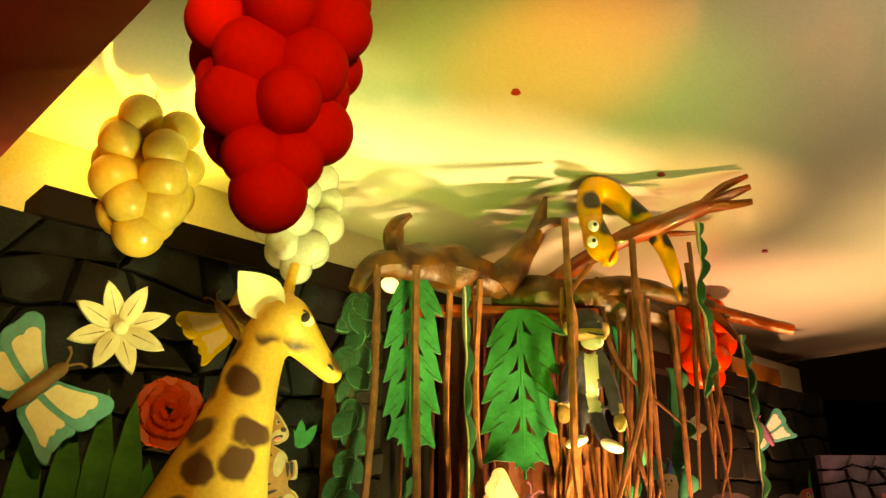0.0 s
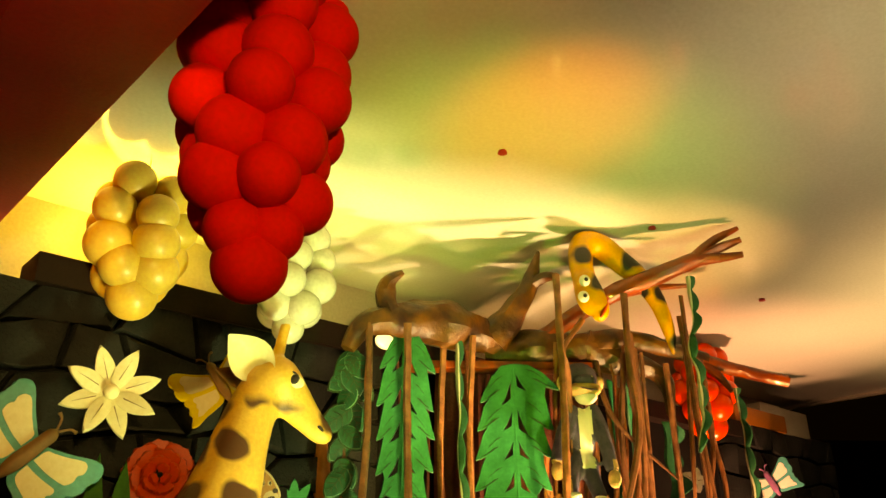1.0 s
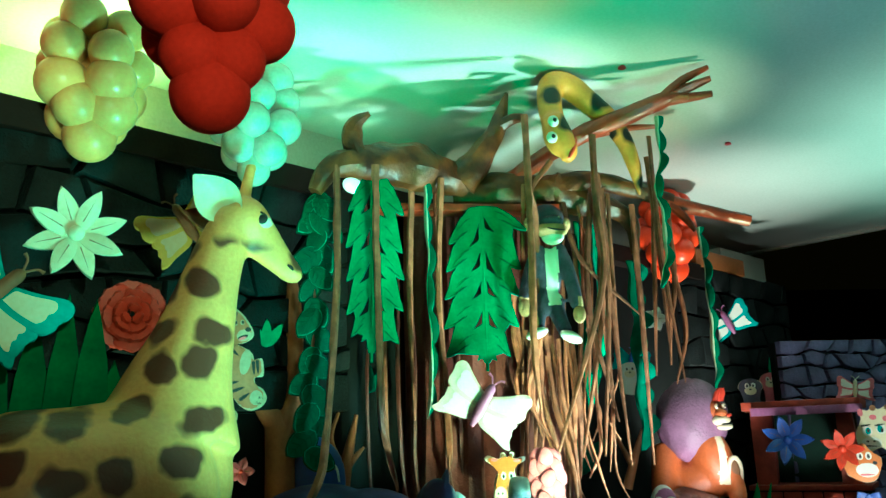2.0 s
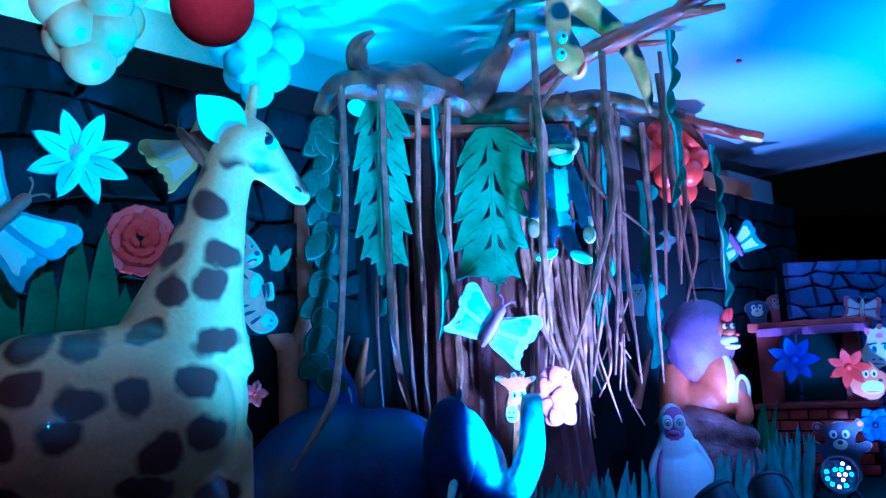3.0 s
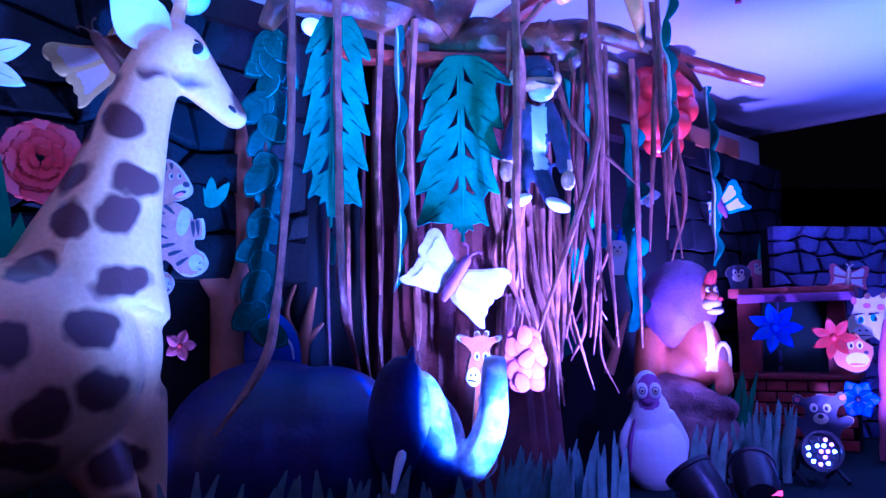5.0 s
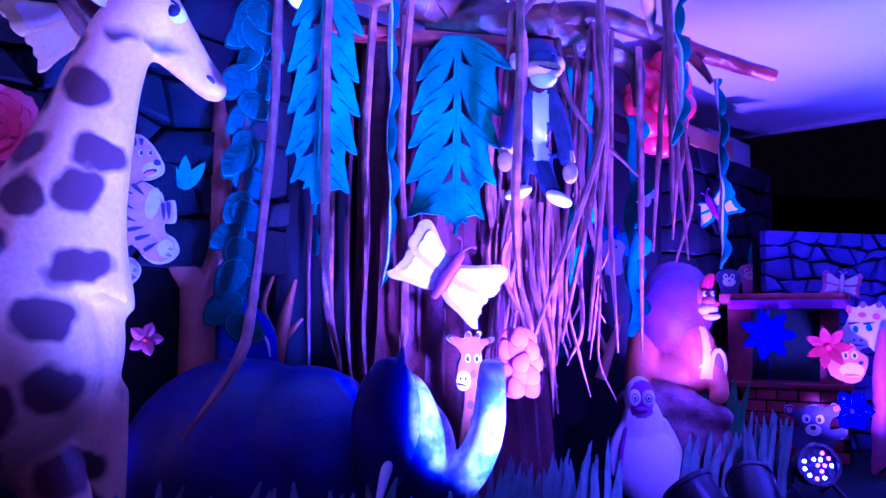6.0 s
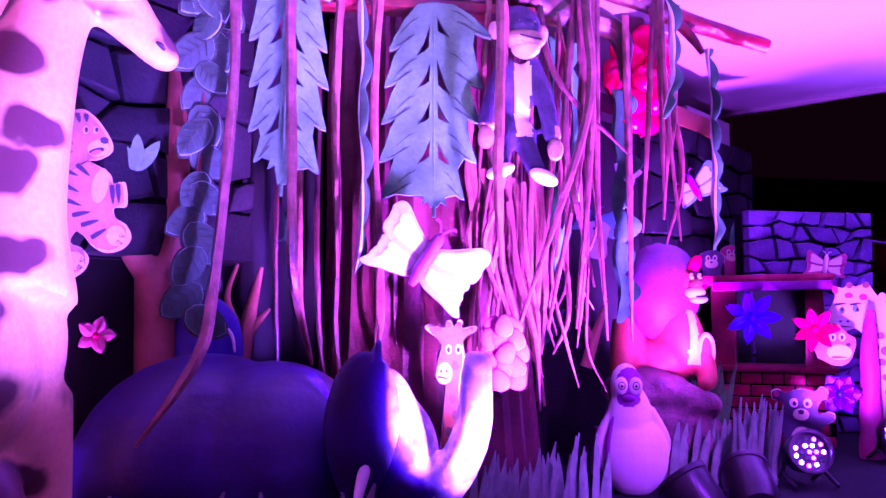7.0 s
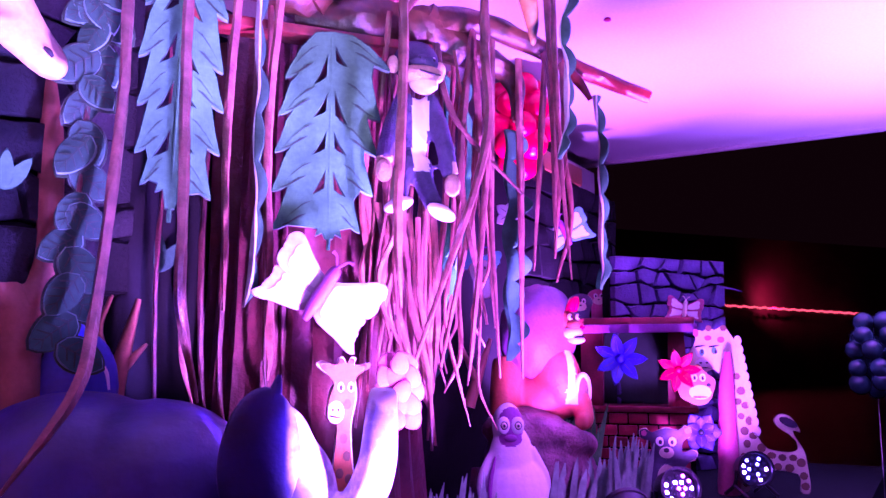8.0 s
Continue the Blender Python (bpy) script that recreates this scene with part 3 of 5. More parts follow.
def ribbon(points, wide, pitch, label, material, edge=None, phase=0.0):
    """A scalloped foam strip that twists about its line, pale along the sawn edge."""
    o = Vector(points[0])
    path = spline([Vector(p) - o for p in points], 26)
    bm = bmesh.new()
    run, prev, last = 0.0, None, None
    for i, q in enumerate(path):
        q = Vector(q)
        run += (q - last).length if last is not None else 0.0
        last = q
        tw = radians(facing(o)) + 0.7 * math.sin(run / pitch * 1.3 + phase * 3)
        side = Vector((math.cos(tw), math.sin(tw), 0))
        out = Vector((side.y, -side.x, 0))
        ph = (run / pitch + phase) % 1.0
        w = wide * (0.30 + 0.70 * math.sin(math.pi * ph) ** 0.7) * (1 if i < len(path) - 6 else (len(path) - i) / 7 + 0.05)
        sway = side * (wide * 0.10 * math.sin(math.pi * (run / pitch + phase)))
        ring = [bm.verts.new(q + sway + side * x * w + out * y) for x, y in ((0.0, 0.012), (0.22, 0.014), (0.5, 0.012), (0.8, 0.008), (1.0, 0.004), (1.0, -0.004), (0.0, -0.010))]
        if prev:
            for k in range(7):
                bm.faces.new((prev[k], prev[(k + 1) % 7], ring[(k + 1) % 7], ring[k])).material_index = 1 if k in (0, 6) else 0
        prev = ring
    return single("ribbon_vine", bm, [material, edge or M_EDGE], label, "vine", "scalloped ribbon vines", m=Matrix.Translation(o))


ivy([(-0.030, 3.720, 2.724), (-0.043, 3.740, 2.554), (-0.065, 3.740, 2.045), (-0.074, 3.740, 1.552)], 0.150, "dark green leafy ivy string with inked veins", 24, M_LEAFDARK)
ribbon([(0.470, 3.900, 2.891), (0.481, 3.900, 2.599), (0.484, 3.900, 2.272), (0.486, 3.900, 1.951), (0.459, 3.900, 1.700)], 0.040, 0.17, "thin pale-edged green ribbon vine", M_LEAFDARK)
ribbon([(1.625, 3.700, 3.150), (1.632, 3.700, 2.929), (1.600, 3.700, 2.762), (1.619, 3.700, 2.543), (1.585, 3.700, 2.274)], 0.046, 0.12, "dark twisted ribbon vine with pale edges", M_LEAFDARK, None, 0.4)
ribbon([(1.900, 3.950, 2.640), (1.923, 3.950, 2.440), (1.918, 3.950, 2.180), (1.916, 3.950, 1.812)], 0.042, 0.13, "dark twisted ribbon vine on the bare branch", M_LEAFDARK, None, 0.7)
ribbon([(1.330, 4.250, 2.750), (1.345, 4.250, 2.400), (1.330, 4.250, 2.031), (1.345, 4.250, 1.700)], 0.060, 0.20, "bright green ribbon vine behind the monkey", M_LEAF, M_LEAF)
ribbon([(1.418, 4.250, 2.732), (1.440, 4.250, 2.261), (1.405, 4.250, 2.031), (1.351, 4.250, 1.750)], 0.055, 0.16, "bright green ribbon vine among the ropes", M_LEAF, M_LEAFEDGE, 0.3)
ribbon([(1.575, 4.150, 2.505), (1.585, 4.150, 2.280), (1.576, 4.150, 1.897), (1.590, 4.150, 1.521)], 0.105, 0.13, "dark green twisted leaf chain behind the vines", M_LEAFDARK, M_LEAFDARK)

# ------------------------------------------------------------ statues
def tinted(bm, rule):
    for fc in bm.faces:
        fc.material_index = rule(fc.calc_center_median())
    return bm


def spotted(name, base, spotc, scale, size, rough=0.45, bare=None):
    m = mat(name, base, rough, scale=6, vary=0.18, bump=0.25, coat=0.15)
    nt = m.node_tree
    bsdf = nt.nodes["Principled BSDF"]
    old = bsdf.inputs["Base Color"].links[0].from_socket
    tc = next(n for n in nt.nodes if n.type == "TEX_COORD")
    wob = nt.nodes.new("ShaderNodeTexNoise")
    wob.inputs["Scale"].default_value = 7
    add = nt.nodes.new("ShaderNodeMix")
    add.data_type, add.blend_type = "RGBA", "LINEAR_LIGHT"
    add.inputs[0].default_value = 0.05
    nt.links.new(tc.outputs["Object"], add.inputs[6])
    nt.links.new(tc.outputs["Object"], wob.inputs["Vector"])
    nt.links.new(wob.outputs["Color"], add.inputs[7])
    vor = nt.nodes.new("ShaderNodeTexVoronoi")
    vor.voronoi_dimensions = "2D"
    vor.inputs["Scale"].default_value, vor.inputs["Randomness"].default_value = scale, 0.5
    sep, com = nt.nodes.new("ShaderNodeSeparateXYZ"), nt.nodes.new("ShaderNodeCombineXYZ")
    nt.links.new(add.outputs[2], sep.inputs[0])
    nt.links.new(sep.outputs["X"], com.inputs["X"])
    nt.links.new(sep.outputs["Z"], com.inputs["Y"])
    nt.links.new(com.outputs[0], vor.inputs["Vector"])
    ramp = nt.nodes.new("ShaderNodeValToRGB")
    ramp.color_ramp.elements[0].position, ramp.color_ramp.elements[0].color = size, (1, 1, 1, 1)
    ramp.color_ramp.elements[1].position, ramp.color_ramp.elements[1].color = size + 0.11, (0, 0, 0, 1)
    nt.links.new(vor.outputs["Distance"], ramp.inputs["Fac"])
    mix = nt.nodes.new("ShaderNodeMix")
    mix.data_type = "RGBA"
    amount = ramp.outputs["Color"]
    if bare:
        keep = nt.nodes.new("ShaderNodeMapRange")
        keep.inputs["From Min"].default_value, keep.inputs["From Max"].default_value = bare + 0.04, bare
        nt.links.new(sep.outputs["Z"], keep.inputs["Value"])
        times = nt.nodes.new("ShaderNodeMath")
        times.operation = "MULTIPLY"
        nt.links.new(amount, times.inputs[0])
        nt.links.new(keep.outputs["Result"], times.inputs[1])
        amount = times.outputs[0]
    nt.links.new(amount, mix.inputs[0])
    nt.links.new(old, mix.inputs[6])
    mix.inputs[7].default_value = (*spotc, 1)
    nt.links.new(mix.outputs[2], bsdf.inputs["Base Color"])
    return m


M_GIRAFFE = spotted("giraffe_paint", (0.74, 0.41, 0.13), (0.085, 0.03, 0.016), 6.0, 0.29, bare=1.70)


def rows(o, pts):
    return [(p[0] - o[0], p[1] - o[1], p[2] - o[2], r) for p, r in pts]


go = (-0.62, 3.05, STAGE)
bm = bmesh.new()
tube(bm, rows(go, [((-1.151, 2.720, 1.420), 0.20), ((-1.021, 2.780, 1.410), 0.31), ((-0.817, 2.900, 1.412), 0.33), ((-0.602, 3.060, 1.460), 0.31), ((-0.499, 3.160, 1.483), 0.20)]), 20, 8)
ball(bm, Vector((-0.525, 3.140, 1.484)) - Vector(go), (0.20, 0.20, 0.27))
ball(bm, Vector((-0.496, 3.140, 1.326)) - Vector(go), (0.17, 0.18, 0.25))
tube(bm, rows(go, [((-0.565, 3.120, 1.624), 0.27), ((-0.536, 3.150, 1.806), 0.205), ((-0.486, 3.180, 2.014), 0.148), ((-0.440, 3.210, 2.231), 0.112), ((-0.392, 3.230, 2.400), 0.094), ((-0.340, 3.240, 2.500), 0.082)]), 18, 8)
tube(bm, rows(go, [((-0.371, 3.240, 2.489), 0.07), ((-0.326, 3.250, 2.486), 0.096), ((-0.262, 3.280, 2.424), 0.076), ((-0.185, 3.310, 2.338), 0.052), ((-0.128, 3.320, 2.272), 0.043), ((-0.106, 3.325, 2.246), 0.022)]), 16, 8)
tube(bm, rows(go, [((-0.306, 3.250, 2.400), 0.050), ((-0.225, 3.280, 2.330), 0.040), ((-0.140, 3.310, 2.256), 0.028)]), 14, 6)
tube(bm, rows(go, [((-0.336, 3.260, 2.540), 0.035), ((-0.320, 3.280, 2.637), 0.026), ((-0.305, 3.300, 2.733), 0.027)]), 10, 6)
tube(bm, rows(go, [((-0.445, 3.180, 1.360), 0.13), ((-0.420, 3.200, 1.041), 0.105), ((-0.421, 3.200, 0.769), 0.08), ((-0.423, 3.200, 0.428), 0.07)]), 14, 6)
tube(bm, rows(go, [((-0.570, 3.000, 1.302), 0.12), ((-0.414, 2.980, 1.039), 0.07), ((-0.416, 2.980, 0.507), 0.065)]), 14, 6)
tube(bm, rows(go, [((-1.006, 2.750, 1.312), 0.16), ((-1.032, 2.750, 1.086), 0.10), ((-1.004, 2.720, 0.472), 0.07)]), 14, 6)
bm = fused(bm, 0.014, 8)
# cupped ears
def ear(bm, base, tip, width, mi=0, inner=1):
    base, tip = Vector(base), Vector(tip)
    d = tip - base
    side = d.cross(Vector((0.1, 1, 0))).normalized()
    back = d.cross(side).normalized()
    if back.y < 0:
        back = -back
    grid = []
    for i in range(9):
        t = i / 8
        w = width * math.sin(math.pi * min(1, 0.12 + 0.86 * t) ** 0.9)
        grid.append([base + d * t + side * w * a + back * (w * 0.55 * (1 - a * a)) for a in (-1, -0.6, -0.2, 0.2, 0.6, 1)])
    for off, m2 in ((0, inner), (0.012, mi)):
        vs = [[bm.verts.new(p + back * off) for p in r] for r in grid]
        for a, b in zip(vs, vs[1:]):
            for k in range(5):
                bm.faces.new((a[k], a[k + 1], b[k + 1], b[k])).material_index = m2


G = Vector(go)
ear(bm, Vector((-0.350, 3.165, 2.475)) - G, Vector((-0.505, 3.120, 2.630)) - G, 0.088, 0, 1)
ear(bm, Vector((-0.363, 3.240, 2.456)) - G, Vector((-0.575, 3.300, 2.536)) - G, 0.05, 0, 3)
eyec = Vector((-0.254, 3.205, 2.472)) - G
ball(bm, eyec, (0.050, 0.022, 0.030), 1, 16, Matrix.Rotation(radians(25), 4, "Y"))
ball(bm, eyec + Vector((0.008, -0.011, -0.002)), (0.023, 0.014, 0.022), 2, 14)
tube(bm, rows((0, 0, 0), [((eyec + Vector((-0.04, -0.004, 0.008)))[:], 0.004), ((eyec + Vector((0.0, -0.012, 0.028)))[:], 0.005), ((eyec + Vector((0.042, -0.004, -0.006)))[:], 0.004)]), 6, 6, mi=2)
for a, b, c, r in (((-0.150, 3.262, 2.300), (-0.138, 3.262, 2.292), (-0.128, 3.268, 2.280), 0.007),):
    tube(bm, rows(go, [(a, r * 0.6), (b, r), (c, r * 0.6)]), 8, 5, mi=2)
tube(bm, rows(go, [((-0.80, 2.86, 1.735), 0.006), ((-0.66, 2.90, 1.715), 0.008), ((-0.50, 2.96, 1.690), 0.006)]), 8, 6, mi=3)
single("giraffe_statue", bm, [M_GIRAFFE, M_CREAM, M_INK, M_BROWN], "tall painted fibreglass giraffe statue with brown spots on the stage", "giraffe statue", m=Matrix.Translation(go))

eo = (0.25, 3.65, STAGE)
E0 = Vector(eo)
bm = bmesh.new()
ball(bm, Vector((-0.028, 3.720, 1.038)) - E0, (0.42, 0.34, 0.40))
ball(bm, Vector((0.180, 3.640, 1.060)) - E0, (0.34, 0.30, 0.355))
ball(bm, Vector((0.544, 3.440, 1.120)) - E0, (0.13, 0.15, 0.20))
ball(bm, Vector((0.563, 3.420, 1.206)) - E0, (0.062, 0.11, 0.20), rot=Matrix.Rotation(radians(-14), 4, "Y"))
for dx in (0.0, 0.55):
    tube(bm, rows(eo, [((0.0 + dx * 0.6, 3.6 - 0.1 * dx, 1.05), 0.13), ((0.0 + dx * 0.6, 3.58 - 0.1 * dx, STAGE + 0.01), 0.12)]), 14, 6)
tube(bm, rows(eo, [((0.541, 3.420, 1.122), 0.12), ((0.604, 3.380, 1.053), 0.085), ((0.676, 3.320, 1.083), 0.066), ((0.734, 3.280, 1.213), 0.058), ((0.742, 3.250, 1.344), 0.05), ((0.743, 3.240, 1.452), 0.042)]), 16, 8)
bm = fused(bm, 0.016, 8)
facex = (Vector((0.488, 3.400, 1.304)) - E0).x
trx = (Vector((0.691, 3.300, 1.300)) - E0).x
def ramped(nt, socket, lo, hi):
    n = nt.nodes.new("ShaderNodeMapRange")
    n.interpolation_type = "SMOOTHSTEP"
    n.inputs["From Min"].default_value, n.inputs["From Max"].default_value = lo, hi
    nt.links.new(socket, n.inputs["Value"])
    return n.outputs["Result"]


def calc(nt, op, a, b):
    n = nt.nodes.new("ShaderNodeMath")
    n.operation = op
    for i, v in enumerate((a, b)):
        if isinstance(v, (int, float)):
            n.inputs[i].default_value = v
        else:
            nt.links.new(v, n.inputs[i])
    return n.outputs[0]


# light on forehead and trunk, painted into the colour as a mottled pale tone
nt = M_ELEPHANT.node_tree
bs = nt.nodes["Principled BSDF"]
tc = next(n for n in nt.nodes if n.type == "TEX_COORD")
xyz = nt.nodes.new("ShaderNodeSeparateXYZ")
nt.links.new(tc.outputs["Object"], xyz.inputs[0])
streak = nt.nodes.new("ShaderNodeTexNoise")
streak.inputs["Scale"].default_value, streak.inputs["Detail"].default_value = 9, 5
nt.links.new(tc.outputs["Object"], streak.inputs["Vector"])
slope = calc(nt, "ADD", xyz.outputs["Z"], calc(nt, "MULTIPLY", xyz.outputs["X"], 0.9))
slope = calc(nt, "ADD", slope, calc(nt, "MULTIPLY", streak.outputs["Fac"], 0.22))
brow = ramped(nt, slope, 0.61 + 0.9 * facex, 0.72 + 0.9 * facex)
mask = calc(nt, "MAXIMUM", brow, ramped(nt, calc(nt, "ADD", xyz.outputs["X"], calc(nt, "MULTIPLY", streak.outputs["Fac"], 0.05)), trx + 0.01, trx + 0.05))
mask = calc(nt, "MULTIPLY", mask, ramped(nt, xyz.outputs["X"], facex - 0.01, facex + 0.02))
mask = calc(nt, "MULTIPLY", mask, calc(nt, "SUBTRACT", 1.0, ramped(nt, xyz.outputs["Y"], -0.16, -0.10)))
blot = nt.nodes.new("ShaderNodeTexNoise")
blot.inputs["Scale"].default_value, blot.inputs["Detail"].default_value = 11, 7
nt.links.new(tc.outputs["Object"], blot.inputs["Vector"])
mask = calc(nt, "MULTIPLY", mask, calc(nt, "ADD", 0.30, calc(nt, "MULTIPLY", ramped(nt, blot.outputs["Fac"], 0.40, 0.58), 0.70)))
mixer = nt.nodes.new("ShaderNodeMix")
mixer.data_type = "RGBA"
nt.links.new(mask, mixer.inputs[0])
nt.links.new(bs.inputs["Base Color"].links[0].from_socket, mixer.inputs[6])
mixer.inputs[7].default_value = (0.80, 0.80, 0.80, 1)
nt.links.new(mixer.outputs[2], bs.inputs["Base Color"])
# ears: broad flaps
c = Vector((0.420, 3.300, 1.235)) - E0
flap = bmesh.new()
bmesh.ops.create_uvsphere(flap, u_segments=36, v_segments=24, radius=1)
for v in flap.verts:
    x, y, z = v.co
    z = math.copysign(abs(z) ** 1.25, z)
    v.co = Matrix.Rotation(radians(-14), 3, "Z") @ Vector((0.108 * x * (1.0 + 0.16 * z) + 0.012 * z, 0.032 * y, 0.218 * z)) + c
temp = bpy.data.meshes.new("flap")
flap.to_mesh(temp)
flap.free()
bm.from_mesh(temp)
bpy.data.meshes.remove(temp)
tube(bm, [(*(c + Vector((0.035, 0.0, 0.185))), 0.024), (*(c + Vector((0.045, 0.0, 0.225))), 0.013), (*(c + Vector((0.050, 0.0, 0.250))), 0.005)], 10, 5)
ec = Vector((0.505, 3.300, 1.279)) - E0
ball(bm, ec, (0.02, 0.012, 0.024), 2, 12)
ball(bm, ec + Vector((0.004, -0.008, 0.0)), (0.011, 0.008, 0.014), 3, 10)
tube(bm, rows(eo, [((0.477, 3.340, 1.210), 0.016), ((0.427, 3.280, 1.123), 0.018), ((0.390, 3.220, 1.008), 0.008)]), 10, 6, mi=2)
single("elephant_statue", bm, [M_ELEPHANT, M_ELEFACE, M_WHITE, M_INK], "dark blue-grey elephant statue with raised trunk, light painted on its face", "elephant statue", m=Matrix.Translation(eo))

po = (1.990, 4.900, 0.657)
bm = bmesh.new()
ball(bm, (0.0, 0, 0.19), (0.175, 0.13, 0.21))
ball(bm, (-0.015, 0, 0.36), (0.115, 0.095, 0.19))
ball(bm, (-0.032, 0, 0.53), (0.080, 0.078, 0.12))
tube(bm, [(-0.09, -0.01, 0.42, 0.03), (-0.155, -0.03, 0.27, 0.036), (-0.165, -0.04, 0.13, 0.014)], 10)
tube(bm, [(0.08, -0.01, 0.42, 0.03), (0.155, 0.02, 0.27, 0.03), (0.165, 0.03, 0.17, 0.012)], 10)
bm = fused(bm, 0.008, 6)


def penguin_paint(c):
    u, w = c.x + 0.022, c.z
    cap = ((u - 0.005) / 0.066) ** 2 + ((w - 0.545) / 0.085) ** 2 < 1 and c.y < 0 and w > 0.47
    beak = (u / 0.058) ** 2 + ((w - 0.475) / 0.040) ** 2 < 1 and c.y < 0
    return 1 if cap or beak or c.y > 0.06 else 0


tinted(bm, penguin_paint)
for dx in (-0.056, 0.014):
    ball(bm, (dx, -0.070, 0.540), (0.034, 0.016, 0.044), 0, 16)
    ball(bm, (dx + 0.002, -0.082, 0.540), (0.019, 0.007, 0.022), 3, 14)
    ball(bm, (dx + 0.002, -0.086, 0.540), (0.014, 0.006, 0.016), 2, 14)
    ball(bm, (dx + 0.003, -0.091, 0.539), (0.007, 0.004, 0.008), 3, 10)
ball(bm, (-0.022, -0.080, 0.478), (0.034, 0.022, 0.018), 1, 14)
# flipper's shadow on the left flank, laid on as a dark tube
tube(bm, [(-0.098, -0.060, 0.385, 0.006), (-0.125, -0.085, 0.27, 0.013), (-0.130, -0.088, 0.17, 0.010), (-0.135, -0.080, 0.10, 0.004)], 8, 6, mi=1)
single("penguin_statue", bm, [M_WHITE, M_LILAC, M_CREAM, M_INK], "small white penguin statue with dark mask and flippers", "penguin statue", m=pose(po[0], po[1], STAGE, 0, 0, facing(po)))

qo = (2.327, 5.200, 1.150)
Q0 = Vector(qo)
M_MANE = mat("mane_paint", (0.28, 0.15, 0.26), 0.5, scale=6, vary=0.45, bump=0.5)
M_LION = mat("lion_paint", (0.46, 0.115, 0.028), 0.5, scale=6, vary=0.4, bump=0.3)
M_ROCK = mat("rock_paint", (0.30, 0.15, 0.14), 0.5, scale=9, vary=0.6, bump=1.0)


def lp(x, y, z):
    return Vector((x, y, z)) - Q0


# body, haunch and forelegs
bm = bmesh.new()
ball(bm, lp(2.395, 5.16, 1.43), (0.135, 0.15, 0.24), rot=Matrix.Rotation(radians(-16), 4, "Y"))
ball(bm, lp(2.33, 5.28, 1.30), (0.22, 0.20, 0.16))
tube(bm, rows(qo, [((2.15, 5.28, 1.52), 0.09), ((2.10, 5.22, 1.34), 0.085), ((2.08, 5.18, 1.19), 0.075), ((2.12, 5.10, 1.17), 0.05)]), 14)
tube(bm, rows(qo, [((2.44, 5.10, 1.42), 0.08), ((2.475, 5.05, 1.30), 0.065), ((2.47, 5.0, 1.21), 0.055), ((2.43, 4.96, 1.19), 0.045)]), 14)
bm = fused(bm, 0.016, 6)
for fc in bm.faces:
    c = fc.calc_center_median()
    fc.material_index = 1 if c.y < -0.05 and 0.05 < c.x < 0.11 and c.z > 0.14 else 0
# the mane, a heavy ball with lumpy locks
mane = bmesh.new()
bmesh.ops.create_uvsphere(mane, u_segments=48, v_segments=32, radius=1)
for v in mane.verts:
    lock = 1 + 0.05 * noise.noise(v.co * 3.0) + 0.03 * abs(math.sin(9 * math.atan2(v.co.z, v.co.x)))
    v.co = Matrix.Rotation(radians(14), 3, "Y") @ Vector((v.co.x * 0.225 * lock, v.co.y * 0.20, v.co.z * 0.265 * lock)) + lp(2.315, 5.22, 1.685)
for fc in mane.faces:
    fc.material_index = 2
temp = bpy.data.meshes.new("mane")
mane.to_mesh(temp)
mane.free()
bm.from_mesh(temp)
bpy.data.meshes.remove(temp)
muz = lp(2.425, 5.03, 1.675)
ball(bm, muz + Vector((-0.03, 0.07, 0.05)), (0.085, 0.08, 0.10), 0, 20)
ball(bm, muz, (0.060, 0.055, 0.036), 1, 20)
ball(bm, muz + Vector((0.020, -0.006, -0.040)), (0.050, 0.045, 0.022), 1, 18)
ball(bm, muz + Vector((0.0, -0.010, 0.045)), (0.040, 0.045, 0.028), 0, 16)
ball(bm, muz + Vector((0.046, -0.030, 0.030)), (0.016, 0.014, 0.012), 4, 12)
tube(bm, [(*(muz + Vector((-0.02, -0.052, -0.026))), 0.004), (*(muz + Vector((0.035, -0.046, -0.022))), 0.005), (*(muz + Vector((0.072, -0.012, -0.020))), 0.003)], 6, 4, mi=3)
for dx in (-0.028, 0.020):
    ball(bm, muz + Vector((dx, -0.024, 0.086)), (0.015, 0.012, 0.018), 1, 10)
    ball(bm, muz + Vector((dx + 0.004, -0.035, 0.086)), (0.007, 0.005, 0.009), 3, 8)
for k in range(3):
    tube(bm, [(*(muz + Vector((-0.02 + 0.02 * k, 0.01, 0.12))), 0.018), (*(muz + Vector((-0.01 + 0.02 * k, -0.005, 0.17))), 0.014), (*(muz + Vector((0.015 + 0.01 * k, -0.01, 0.20))), 0.003)], 8, 4, mi=4)
# curled tail tip against the haunch
ringc = lp(2.478, 5.02, 1.36)
tube(bm, [(*(ringc + Vector((math.cos(a) * 0.040, 0.0, math.sin(a) * 0.085))), 0.015) for a in [2 * math.pi * q / 10 for q in range(11)]], 8, 4, mi=1)
ball(bm, ringc, (0.034, 0.02, 0.075), 5, 16)
single("lion_statue", bm, [M_LION, M_CREAM, M_MANE, M_INK, M_RED, M_BROWN], "seated orange lion statue with a big dark mane on a rock", "lion statue", m=Matrix.Translation(qo))

bm = bmesh.new()
for c, r in (((2.267, 5.150, 1.155), (0.20, 0.18, 0.11)), ((2.428, 5.100, 1.097), (0.17, 0.16, 0.09)), ((2.115, 5.150, 1.127), (0.18, 0.15, 0.12)), ((2.311, 5.200, 0.937), (0.35, 0.22, 0.22))):
    ball(bm, Vector(c), r, rot=Matrix.Rotation(0.3, 4, "Y"))
box(bm, (1.95, 5.05, STAGE + 0.003), (2.55, 5.4, 0.9))
bm = fused(bm, 0.02, 3)
